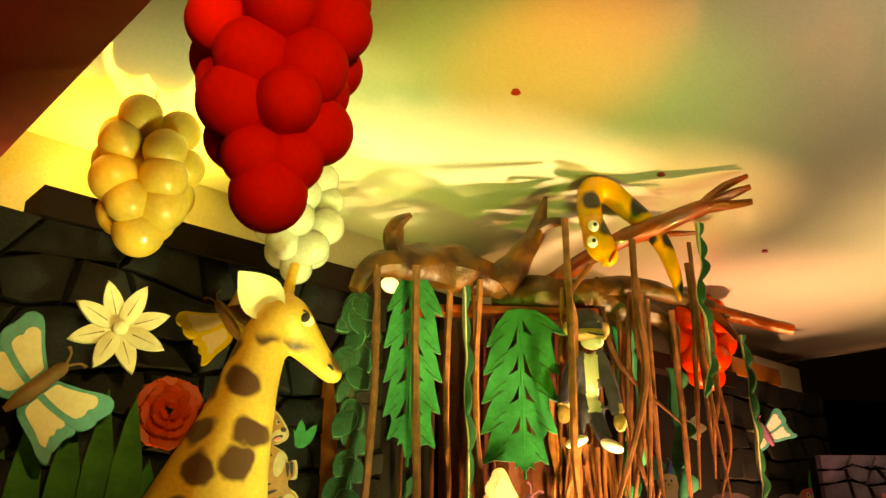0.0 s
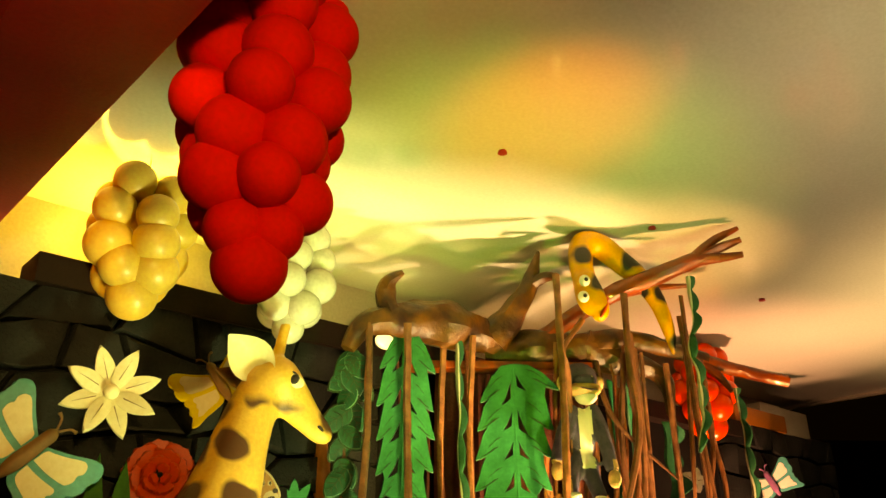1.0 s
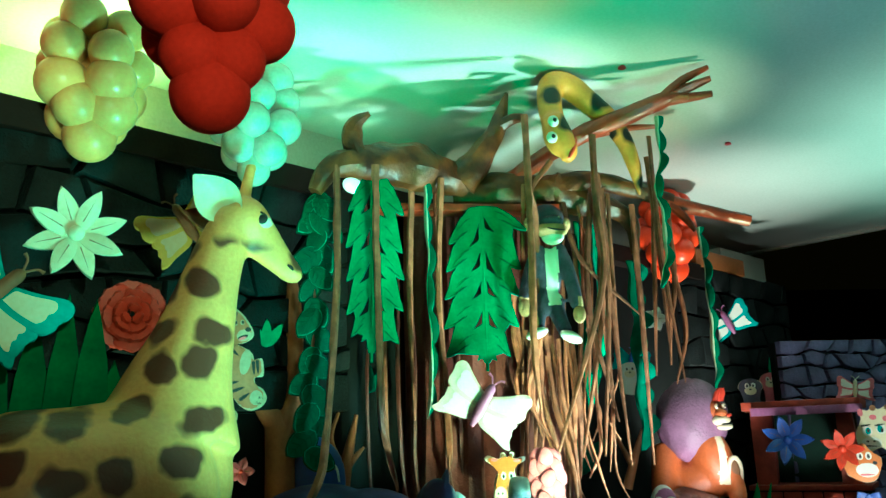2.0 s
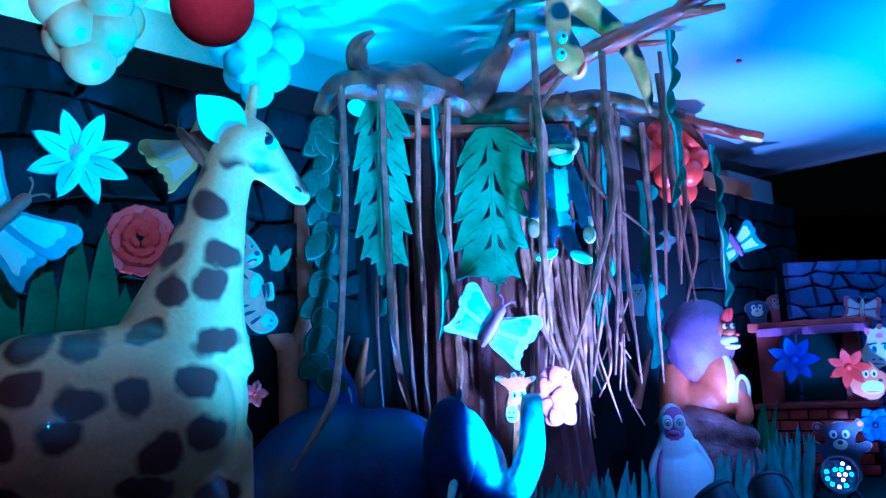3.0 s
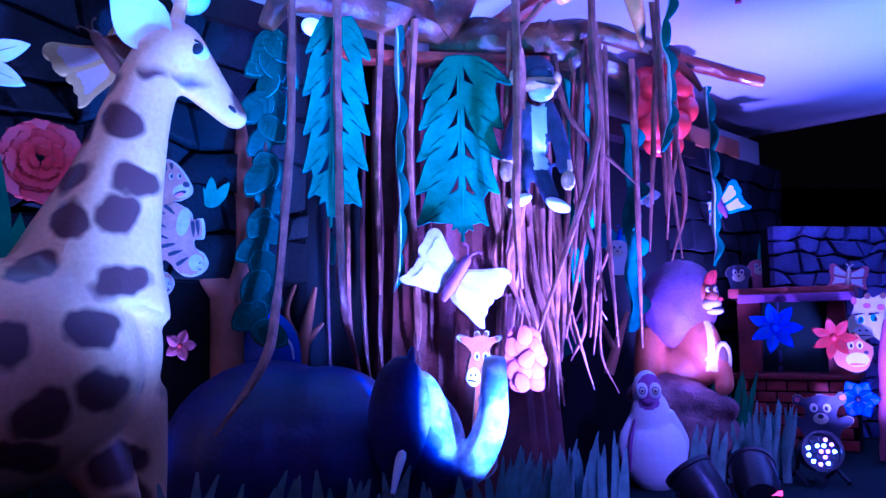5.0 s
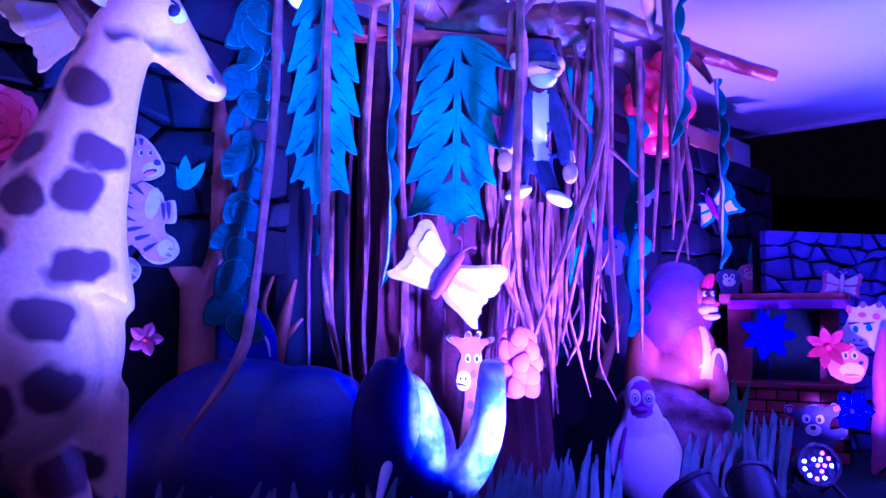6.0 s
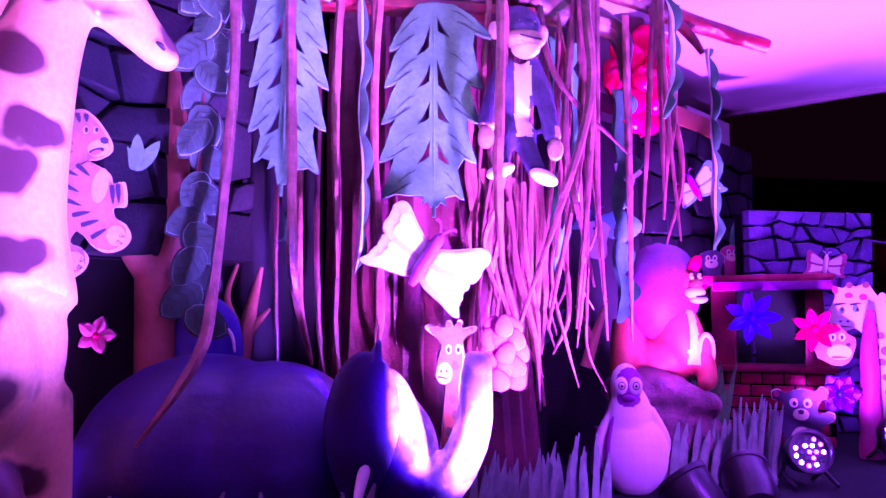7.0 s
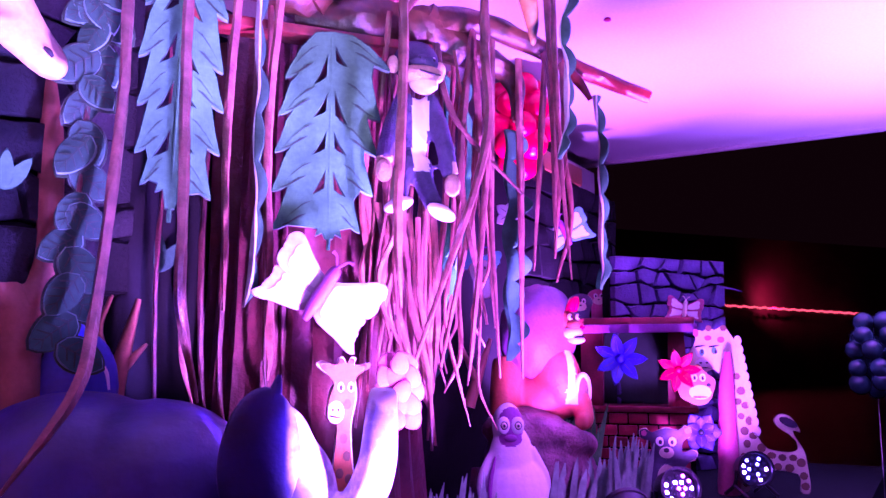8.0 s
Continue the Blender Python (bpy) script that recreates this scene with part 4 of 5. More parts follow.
for v in bm.verts:
    v.co += Vector((1, 1, 1)) * (0.035 * noise.noise(v.co * 7) + 0.012 * noise.noise(v.co * 21))
    v.co.z = max(v.co.z, STAGE + 0.002)
single("rock", bm, M_ROCK, "rough brown foam rock under the lion", "rock")

# ------------------------------------------------------------ balloons
def balloon_mesh(material, r):
    bm = bmesh.new()
    bmesh.ops.create_uvsphere(bm, u_segments=28, v_segments=20, radius=r)
    for v in bm.verts:
        if v.co.z < 0:
            v.co.z *= 1.10
            k = -v.co.z / (r * 1.1)
            v.co.x *= 1 - 0.12 * k * k
            v.co.y *= 1 - 0.12 * k * k
    bmesh.ops.create_cone(bm, segments=10, radius1=0.10 * r, radius2=0.04 * r, depth=0.12 * r, cap_ends=True, matrix=Matrix.Translation((0, 0, -1.14 * r)))
    return mesh("balloon", bm, material)


def cluster(top, label, material, r, tiers, seed, squash=1.0, stand=False):
    """Balloons tied tier by tier to a line that hangs from the ceiling. tiers: (drop, ring radius, count)."""
    rng = random.Random(seed)
    ob = thing("balloon_cluster", top, label, "balloons", "hanging balloon clusters")
    low = max(t[0] for t in tiers)
    part("string", tube(bmesh.new(), [(0, 0, 0 if stand else max(0.0, CEIL - top[2]), 0.003), (0, 0, -low / 2, 0.003), (0, 0, -top[2] if stand else -low, 0.003)], 6, 2), M_WHITE, ob)
    me = balloon_mesh(material, r)
    for drop, rad, count in [(d, q, n) for d, q, n in tiers] + [(d + 0.05, 0.0, 1) for d, q, n in tiers if q > 0.08]:
        ph = rng.uniform(0, 6.28)
        for k in range(count):
            an = ph + 2 * math.pi * k / count
            b = new("balloon", me)
            b.parent = ob
            s = rng.uniform(0.88, 1.08)
            p = Vector((math.cos(an) * rad, math.sin(an) * rad * squash, -drop + rng.uniform(-0.02, 0.02)))
            out = Vector((math.cos(an) * rad, math.sin(an) * rad, 0.12))
            b.matrix_basis = Matrix.Translation(p) @ (out.to_track_quat("Z", "Y").to_matrix().to_4x4() if rad > 0 else Matrix.Rotation(math.pi, 4, "X")) @ Matrix.Diagonal((s, s, s, 1))
    return ob


cluster(tuple(Vector((-0.296, 2.150, 2.519)) + Vector((0, 0, 0.93))), "long bunch of deep red balloons hanging near the ceiling", M_BAL_RED, 0.104,
        [(0.0, 0.16, 5), (0.14, 0.19, 6), (0.28, 0.165, 6), (0.42, 0.19, 6), (0.56, 0.135, 5), (0.69, 0.13, 5), (0.82, 0.06, 3), (0.93, 0.0, 1)], 3)
cluster((-0.939, 3.250, 3.278), "bunch of cream balloons lit from below", M_BAL_CREAM, 0.098,
        [(0.0, 0.12, 4), (0.12, 0.15, 5), (0.24, 0.13, 4), (0.35, 0.09, 4), (0.45, 0.0, 1)], 8)
cluster((-0.317, 3.500, 3.208), "bunch of white and teal balloons above the giraffe", M_BAL_WHITE, 0.078,
        [(0.0, 0.10, 4), (0.12, 0.13, 5), (0.24, 0.13, 5), (0.34, 0.09, 4), (0.42, 0.0, 1)], 11)
cluster((2.555, 5.900, 3.321), "bunch of bright red balloons at the back wall", mat("bright_red_latex", (0.85, 0.05, 0.012), 0.3, scale=4, vary=0.1, bump=0), 0.10,
        [(0.0, 0.11, 4), (0.13, 0.15, 5), (0.26, 0.15, 5), (0.38, 0.11, 4), (0.48, 0.05, 2)], 4)
cluster((5.373, 5.600, 1.811), "dark teal balloon column beside the stage", M_BAL_TEAL, 0.075,
        [(0.0, 0.08, 3), (0.11, 0.12, 4), (0.22, 0.14, 5), (0.33, 0.14, 5), (0.44, 0.12, 4)], 6, stand=True)

# ------------------------------------------------------------ flowers and butterflies
def flower(at, r, count, material, heart, label, wide=0.5, layers=1, tilt=0.0, name="flower", cup=18, alt=None, turn=None):
    ob = thing(name, at, label, "flower", "foam flowers", (0, tilt, facing(at) if turn is None else turn))
    for L in range(layers):
        k0 = 1 - 0.26 * L
        bm = bmesh.new()
        prism(bm, petal_outline(r * k0, r * wide * k0, 0.8), 0.018, -0.009, bevel=0.005)
        prism(bm, [(r * 0.25 * k0, -0.002), (r * 0.8 * k0, 0), (r * 0.25 * k0, 0.002)], 0.002, -0.012, 1)
        me = mesh("petal", bm, material, M_BROWN)
        me2 = me
        if alt:
            me2 = me.copy()
            me2.materials[0] = alt
        for k in range(count):
            pt = new("petal", me2 if alt and k % 3 == 1 else me)
            pt.parent = ob
            pt.matrix_basis = Matrix.Translation((0, -0.014 * L - 0.002 * (k % 2), 0)) @ Matrix.Rotation(2 * math.pi * (k + 0.5 * L) / count, 4, "Y") @ Matrix.Rotation(radians(-cup - 6 * (k % 2)), 4, "Z") @ Matrix.Translation((r * 0.08, 0, 0))
    bm = bmesh.new()
    ball(bm, (0, -0.02 - 0.014 * layers, 0), (r * 0.17, 0.022, r * 0.17), 0, 16)
    part("heart", bm, heart, ob)
    return ob


def rosette(at, r, material, label, tiers=(8, 7, 5, 3)):
    ob = thing("rosette_flower", at, label, "flower", "foam rosettes", (0, 0, facing(at)))
    for L, n in enumerate(tiers):
        k = 1 - L / (len(tiers) + 0.6)
        bm = bmesh.new()
        pts = [(r * 0.60 * k * (0.5 + 0.5 * math.cos(a)) * (1 + 0.07 * math.cos(7 * a)), r * 0.46 * k * math.sin(a) * (1 + 0.06 * math.cos(5 * a))) for a in [2 * math.pi * i / 24 for i in range(24)]]
        prism(bm, pts, 0.02, -0.01, bevel=0.007)
        me = mesh("petal", bm, material)
        for i in range(n):
            pt = new("petal", me)
            pt.parent = ob
            pt.matrix_basis = Matrix.Translation((0, -0.022 * L - 0.004 * (i % 2), 0)) @ Matrix.Rotation(2 * math.pi * (i + 0.4 * L + 0.18 * math.sin(5 * i + L)) / n, 4, "Y") @ Matrix.Rotation(radians(-10 - 9 * L - 4 * (i % 3)), 4, "Z") @ Matrix.Translation((r * 0.36 * k, 0, 0))
    return ob


flower((-0.935, 3.150, 2.397), 0.176, 8, M_CREAM, M_CREAM, "large cream eight-petalled foam flower on the stone wall", 0.42, tilt=-20, cup=12)
rosette((-0.757, 3.320, 2.106), 0.149, M_RED, "red ruffled foam rosette beside the giraffe")
flower((3.400, 6.020, 1.535), 0.19, 7, M_BLUE, M_BLUE, "blue pointed foam flower in the hut window", 0.45, cup=25)
flower((3.654, 5.500, 1.063), 0.128, 6, M_BLUE, M_INK, "round-petalled blue foam flower with dark heart", 0.75, 2, cup=15)
flower((3.571, 5.600, 1.462), 0.149, 7, M_RED, M_RED, "hot red pointed foam flower beside the hut", 0.45, cup=25)
flower((0.060, 4.450, 1.789), 0.058, 5, M_PINK, M_RED, "small pink flower on a twig", 0.75, cup=10)
flower((-0.371, 3.750, 1.496), 0.057, 5, M_PINK, M_RED, "small pink flower behind the giraffe", 0.75, cup=10)
flower((2.125, 5.200, 2.345), 0.079, 5, M_WHITE, M_YELLOW, "pale round-petalled flower behind the vines", 0.8, cup=10)

# pink flower cluster at the foot of the trunk
ob = thing("blossom", (1.004, 3.860, 1.408), "pale pink foam blossom with many round petals", "flower", "", (0, 0, facing((0.99, 3.86))))
bm = bmesh.new()
prism(bm, turned([(math.cos(a) * 0.042 * (1.0 + 0.25 * math.cos(a)), math.sin(a) * 0.034) for a in [2 * math.pi * i / 16 for i in range(16)]], 90), 0.03, -0.015, bevel=0.012)
me = mesh("petal", bm, M_PINK)
rng = random.Random(2)
for i in range(15):
    pt = new("petal", me)
    pt.parent = ob
    z = -0.095 + 0.048 * (i // 3)
    pt.matrix_basis = Matrix.Translation(((i % 3 - 1) * 0.046 * (1.1 - abs(z) * 2.0) + rng.uniform(-0.01, 0.01), -0.014 * (i % 2) - 0.02 * (1 - abs(i % 3 - 1)), z)) @ Matrix.Rotation(radians(rng.uniform(-30, 30)), 4, "Y")


def butterfly(at, span, roll, wing, rim, body, label, turn=None, pitch=0.0):
    s = span / 2.0
    ob = thing("butterfly", at, label, "butterfly", "foam butterflies", (pitch, roll, facing(at) if turn is None else turn))
    up = [(0.03, -0.10), (0.05, 0.30), (0.20, 0.42), (0.44, 0.60), (0.66, 0.80), (0.80, 0.88), (0.92, 0.80), (0.96, 0.62), (0.91, 0.48), (0.95, 0.32), (0.92, 0.14), (0.82, 0.03), (0.40, -0.08)]
    dn = [(0.03, 0.10), (0.36, 0.10), (0.80, 0.06), (0.87, -0.08), (0.82, -0.20), (0.88, -0.34), (0.86, -0.46), (0.92, -0.58), (0.98, -0.72), (0.84, -0.76), (0.60, -0.66), (0.36, -0.60), (0.14, -0.52), (0.04, -0.34)]
    def rounded(o, grow=1.0, cx=0.45, cz=0.3):
        q = spline([(x, z) for x, z in o] + [o[0]], 4)[:-1]
        return [((cx + (x - cx) * grow) * s, (cz + (z - cz) * grow) * 0.78 * s) for x, z in q]
    for sg in (1, -1):
        for nm, o, cz in (("upper_wing", up, 0.35), ("lower_wing", dn, -0.25)):
            bm = bmesh.new()
            prism(bm, [(sg * x, z) for x, z in rounded(o, 1.0, 0.45, cz)], 0.022, -0.004 if nm == "upper_wing" else 0.002, bevel=0.006)
            prism(bm, [(sg * x, z) for x, z in rounded(o, 0.66, 0.36, cz * 0.8)], 0.004, -0.009 if nm == "upper_wing" else -0.003, 1)
            w = part(nm, bm, [rim, wing], ob)
            w.matrix_basis = Matrix.Rotation(radians(-7 * sg), 4, "Z")
    part("body", tube(bmesh.new(), [(0, -0.012, -0.50 * s, 0.05 * s), (0, -0.018, -0.2 * s, 0.12 * s), (0, -0.02, 0.2 * s, 0.11 * s), (0, -0.02, 0.42 * s, 0.10 * s), (0, -0.015, 0.52 * s, 0.03 * s)], 12), body, ob)
    for sg in (1, -1):
        part("antenna", tube(bmesh.new(), [(0, -0.015, 0.48 * s, 0.02 * s), (sg * 0.10 * s, -0.016, 0.66 * s, 0.018 * s), (sg * 0.2 * s, -0.016, 0.70 * s, 0.03 * s)], 8), body, ob)
    return ob


butterfly((0.716, 3.860, 1.752), 0.42, 31, M_WHITE, M_BLUSH, M_LILAC, "large white foam butterfly with a mauve body hanging before the trunk")
butterfly((-1.128, 2.950, 2.134), 0.475, 45, M_CREAM, M_TEAL, M_BROWN, "teal and cream foam butterfly with a brown body")
butterfly((-0.570, 3.380, 2.497), 0.371, -35, M_CREAM, M_YELLOW, M_BROWN, "yellow foam butterfly behind the giraffe's ear")
butterfly((3.296, 6.550, 2.500), 0.419, -25, M_WHITE, M_TEAL, M_LILAC, "small white and teal butterfly on the back wall")
butterfly((4.122, 6.200, 1.909), 0.281, 8, M_WHITE, M_PINK, M_CREAM, "small white and pink butterfly on the hut roof")
butterfly((1.934, 5.200, 2.070), 0.244, 15, M_TEAL, M_TEAL, M_BLUE, "small teal butterfly behind the vines")

# ------------------------------------------------------------ snake and monkey
M_SNAKE = spotted("snake_paint", (0.80, 0.36, 0.06), (0.012, 0.01, 0.01), 4.6, 0.21)
so = (1.106, 3.780, 3.054)
S0 = Vector(so)
bm = bmesh.new()
tube(bm, rows(so, [((1.140, 3.810, 3.112), 0.060), ((1.128, 3.840, 3.270), 0.064), ((1.158, 3.870, 3.385), 0.068), ((1.245, 3.880, 3.385), 0.066), ((1.345, 3.880, 3.300), 0.062), ((1.445, 3.880, 3.205), 0.056), ((1.525, 3.880, 3.080), 0.046), ((1.575, 3.890, 2.920), 0.034), ((1.600, 3.920, 2.800), 0.012)]), 16, 8)
tube(bm, rows(so, [((1.128, 3.800, 3.170), 0.06), ((1.149, 3.780, 3.056), 0.075), ((1.181, 3.760, 2.974), 0.055), ((1.169, 3.760, 2.924), 0.02)]), 14, 6)
bm = fused(bm, 0.012, 5)
for p in ((1.107, 3.715, 3.120), (1.091, 3.700, 3.029)):
    c = Vector(p) - S0
    ball(bm, c, (0.028, 0.02, 0.03), 1, 14)
    ball(bm, c + Vector((0.004, -0.017, 0)), (0.011, 0.008, 0.012), 2, 10)
tube(bm, rows(so, [((1.226, 3.750, 3.041), 0.006), ((1.198, 3.720, 2.976), 0.012), ((1.175, 3.720, 2.931), 0.006)]), 8, 4, mi=3)
single("snake_figure", bm, [M_SNAKE, M_WHITE, M_INK, M_RED], "orange snake figure with black spots coiled over a branch", "snake figure", m=Matrix.Translation(so))

M_FUR = mat("dark_plush", (0.09, 0.08, 0.16), 0.9, scale=20, vary=0.4, bump=0.8, fine=160)
M_TANPLUSH = mat("tan_plush", (0.62, 0.40, 0.22), 0.9, scale=20, vary=0.3, bump=0.8, fine=160)
mo = (1.148, 4.000, 2.456)
M0 = Vector(mo)


def mp(x, y, z):
    return Vector((x, y, z)) - M0


bm = bmesh.new()
ball(bm, mp(1.150, 4.00, 2.690), (0.092, 0.085, 0.085))
ball(bm, mp(1.140, 4.00, 2.400), (0.068, 0.06, 0.150))
tube(bm, rows(mo, [((1.100, 3.98, 2.545), 0.036), ((1.045, 3.95, 2.420), 0.040), ((1.000, 3.91, 2.300), 0.036), ((0.988, 3.89, 2.250), 0.036)]), 10)
tube(bm, rows(mo, [((1.195, 3.98, 2.545), 0.036), ((1.225, 3.95, 2.440), 0.038), ((1.240, 3.91, 2.320), 0.036), ((1.252, 3.89, 2.215), 0.034)]), 10)
tube(bm, rows(mo, [((1.110, 3.98, 2.280), 0.046), ((1.065, 3.93, 2.190), 0.040), ((1.040, 3.88, 2.110), 0.036)]), 10)
tube(bm, rows(mo, [((1.165, 3.98, 2.280), 0.046), ((1.165, 3.93, 2.180), 0.040), ((1.180, 3.87, 2.090), 0.036)]), 10)
bm = fused(bm, 0.012, 4)
tinted(bm, lambda c: 1 if c.z < -0.19 and abs(c.x) > 0.10 else (2 if -0.03 < c.x < 0.035 and c.y < -0.025 and -0.22 < c.z < 0.10 else 0))
# wide muzzle with a pointed chin, brow, ears, paws
ball(bm, mp(1.158, 3.945, 2.622), (0.088, 0.055, 0.040), 1, 20)
ball(bm, mp(1.165, 3.950, 2.590), (0.058, 0.045, 0.042), 2, 18)
ball(bm, mp(1.158, 3.925, 2.668), (0.058, 0.030, 0.030), 0, 16)
tube(bm, rows(mo, [((1.125, 3.890, 2.622), 0.003), ((1.170, 3.886, 2.612), 0.005), ((1.215, 3.900, 2.614), 0.003)]), 6, 5, mi=3)
for x in (1.132, 1.188):
    ball(bm, mp(x, 3.912, 2.672), (0.014, 0.010, 0.017), 2, 12)
    ball(bm, mp(x + 0.002, 3.903, 2.671), (0.006, 0.005, 0.008), 3, 10)
for x in (1.052, 1.246):
    ball(bm, mp(x, 3.985, 2.665), (0.026, 0.018, 0.036), 1, 14)
for x, y, z, a in ((1.030, 3.850, 2.085, 20), (1.195, 3.840, 2.065, -25)):
    ball(bm, mp(x, y, z), (0.058, 0.045, 0.026), 2, 16, Matrix.Rotation(radians(-a), 4, "Y"))
for x, y, z in ((0.984, 3.880, 2.215), (1.256, 3.880, 2.180)):
    ball(bm, mp(x, y, z), (0.032, 0.026, 0.044), 1, 16)
single("monkey_toy", bm, [M_FUR, M_TANPLUSH, M_WHITE, M_INK], "dark purple plush monkey with tan face hanging in the vines", "plush monkey", m=Matrix.Translation((mo[0] - 0.035, mo[1], mo[2])))

# ------------------------------------------------------------ flat cut-out figures
M_TIGER = mat("tiger_board_paint", (0.34, 0.15, 0.06), 0.6, scale=7, vary=0.3)
M_BELLY = mat("pale_board_paint", (0.46, 0.36, 0.24), 0.6, scale=7, vary=0.25)


def cutout(name, at, label, category, plates, turn=None, roll=0, tiny=0.022, smoothing=4):
    """A flat foam board figure: outlines in order, each (points, material slot, layer)."""
    mats = [M_WHITE, M_TANPLUSH, M_INK, M_PINK, M_ORANGE, M_BLUE, M_TEAL, M_BROWN, M_ELEFACE, M_CREAM, M_TIGER, M_BELLY]
    bm = bmesh.new()
    for pts, slot, layer in plates:
        q = spline(list(pts) + [pts[0]], smoothing)[:-1] if len(pts) > 2 else pts
        if layer == 0:
            prism(bm, [tuple(p) for p in q], tiny, 0, slot, 0.005, side=11)
        else:
            prism(bm, [tuple(p) for p in q], 0.004, -0.0035 * layer, slot)
    return single(name, bm, mats, label, category, m=pose(*at, 0, roll, facing(at) if turn is None else turn))


def oval(cx, cz, rx, rz, n=10, rot=0):
    return [(cx + x, cz + z) for x, z in turned([(math.cos(2 * math.pi * k / n) * rx, math.sin(2 * math.pi * k / n) * rz) for k in range(n)], rot)]


def stroke(a, b, w=0.006):
    d = Vector((b[0] - a[0], b[1] - a[1]))
    nrm = Vector((-d.y, d.x)).normalized() * w / 2
    return [(a[0] + nrm.x, a[1] + nrm.y), ((a[0] + b[0]) / 2 + nrm.x, (a[1] + b[1]) / 2 + nrm.y), b, ((a[0] + b[0]) / 2 - nrm.x, (a[1] + b[1]) / 2 - nrm.y), (a[0] - nrm.x, a[1] - nrm.y)]


# tiger peeping out behind the giraffe's chest
k = 0.00208


def tq(*pts):
    return [((x - 350) * k, (400 - z) * k) for x, z in pts]


def tov(x, z, rx, rz, rot=0):
    return oval((x - 350) * k, (400 - z) * k, rx * k, rz * k, 10, rot)


tig = [(tq((318, 296), (330, 282), (346, 275), (360, 282), (374, 298), (387, 322), (386, 336), (372, 346), (356, 348), (370, 356), (386, 368), (391, 384), (405, 378), (408, 412), (392, 416), (394, 430), (408, 440), (415, 458), (405, 474), (385, 481), (368, 474), (346, 450), (336, 470), (352, 476), (361, 490), (354, 508), (334, 519), (306, 505), (296, 440), (300, 345)), 10, 0),
       (tov(372, 330, 15, 12, 20), 11, 1), (tov(380, 318, 6, 5), 2, 2), (tov(370, 334, 11, 4, 20), 2, 2), (tov(369, 337, 8, 3, 20), 3, 3), (tov(354, 304, 4, 6), 11, 1), (tov(355, 304, 2.5, 4), 2, 2), (tov(368, 303, 4, 5), 11, 1), (tov(369, 303, 2.5, 3.5), 2, 2),
       (tov(328, 288, 10, 10), 10, 1), (tov(328, 288, 5, 5), 3, 2), (tov(376, 385, 11, 26, -10), 11, 1), (tov(399, 458, 13, 15), 11, 1), (tov(344, 496, 14, 13), 11, 1)]
for a, b in (((320, 318), (338, 326)), ((318, 334), (338, 338)), ((342, 280), (346, 294)), ((354, 280), (355, 292)), ((320, 362), (346, 372)), ((318, 382), (348, 396)), ((322, 405), (352, 416)), ((344, 356), (362, 372)), ((340, 430), (364, 424)), ((352, 444), (376, 436)), ((366, 462), (386, 448)), ((312, 440), (330, 452)), ((306, 470), (328, 476)), ((392, 384), (394, 412)), ((400, 382), (402, 410)), ((400, 466), (408, 470)), ((404, 456), (412, 460)), ((348, 504), (356, 506)), ((352, 494), (359, 496))):
    tig.append((stroke(tq(a)[0], tq(b)[0], 0.013), 2, 1))
tig.append(([(x * 1.06 + 0.004, z * 1.03) for x, z in tig[0][0]], 11, -4))
cutout("tiger_cutout", (-0.399, 3.600, 1.921), "flat painted tiger cut-out with black stripes behind the giraffe", "tiger cut-out", tig)

# young giraffe behind the raised trunk
k = 0.002
yg = [([(x * k, z * k) for x, z in [(-26, -40), (-22, 0), (-14, 20), (-40, 44), (-34, 54), (-12, 46), (-8, 58), (0, 60), (6, 48), (12, 60), (20, 58), (18, 46), (40, 50), (40, 40), (20, 26), (22, -10), (14, -60), (18, -130), (30, -220), (-10, -250), (-20, -220), (-14, -120), (-8, -52), (-16, -54)]], 4, 0),
      (oval(-12 * k, -34 * k, 15 * k, 20 * k), 9, 1), (oval(-4 * k, 10 * k, 6 * k, 9 * k), 0, 1), (oval(-4 * k, 9 * k, 3 * k, 5 * k), 2, 2), (oval(14 * k, 10 * k, 6 * k, 9 * k), 0, 1), (oval(14 * k, 9 * k, 3 * k, 5 * k), 2, 2),
      (oval(-18 * k, -30 * k, 2 * k, 3 * k), 2, 2), (oval(-8 * k, -30 * k, 2 * k, 3 * k), 2, 2)]
yg += [(stroke((-24 * k, -40 * k), (-4 * k, -44 * k), 0.006), 2, 2), (oval(-24 * k, 47 * k, 8 * k, 4 * k), 3, 1), (oval(28 * k, 44 * k, 8 * k, 4 * k), 3, 1), (oval(-4 * k, 56 * k, 5 * k, 5 * k), 7, 1), (oval(15 * k, 56 * k, 5 * k, 5 * k), 7, 1)]
for x, z in ((8, -20), (2, -80), (8, -110), (-4, -140), (12, -150), (4, -180), (-8, -200)):
    yg.append((oval(x * k, z * k, 7 * k, 9 * k, 7), 7, 1))
yg.append(([(x * 1.16, z * 1.02 + 2 * k) for x, z in yg[0][0]], 0, -4))
cutout("young_giraffe_cutout", (0.827, 3.950, 1.409), "flat young giraffe cut-out with long spotted neck", "giraffe cut-out", yg)

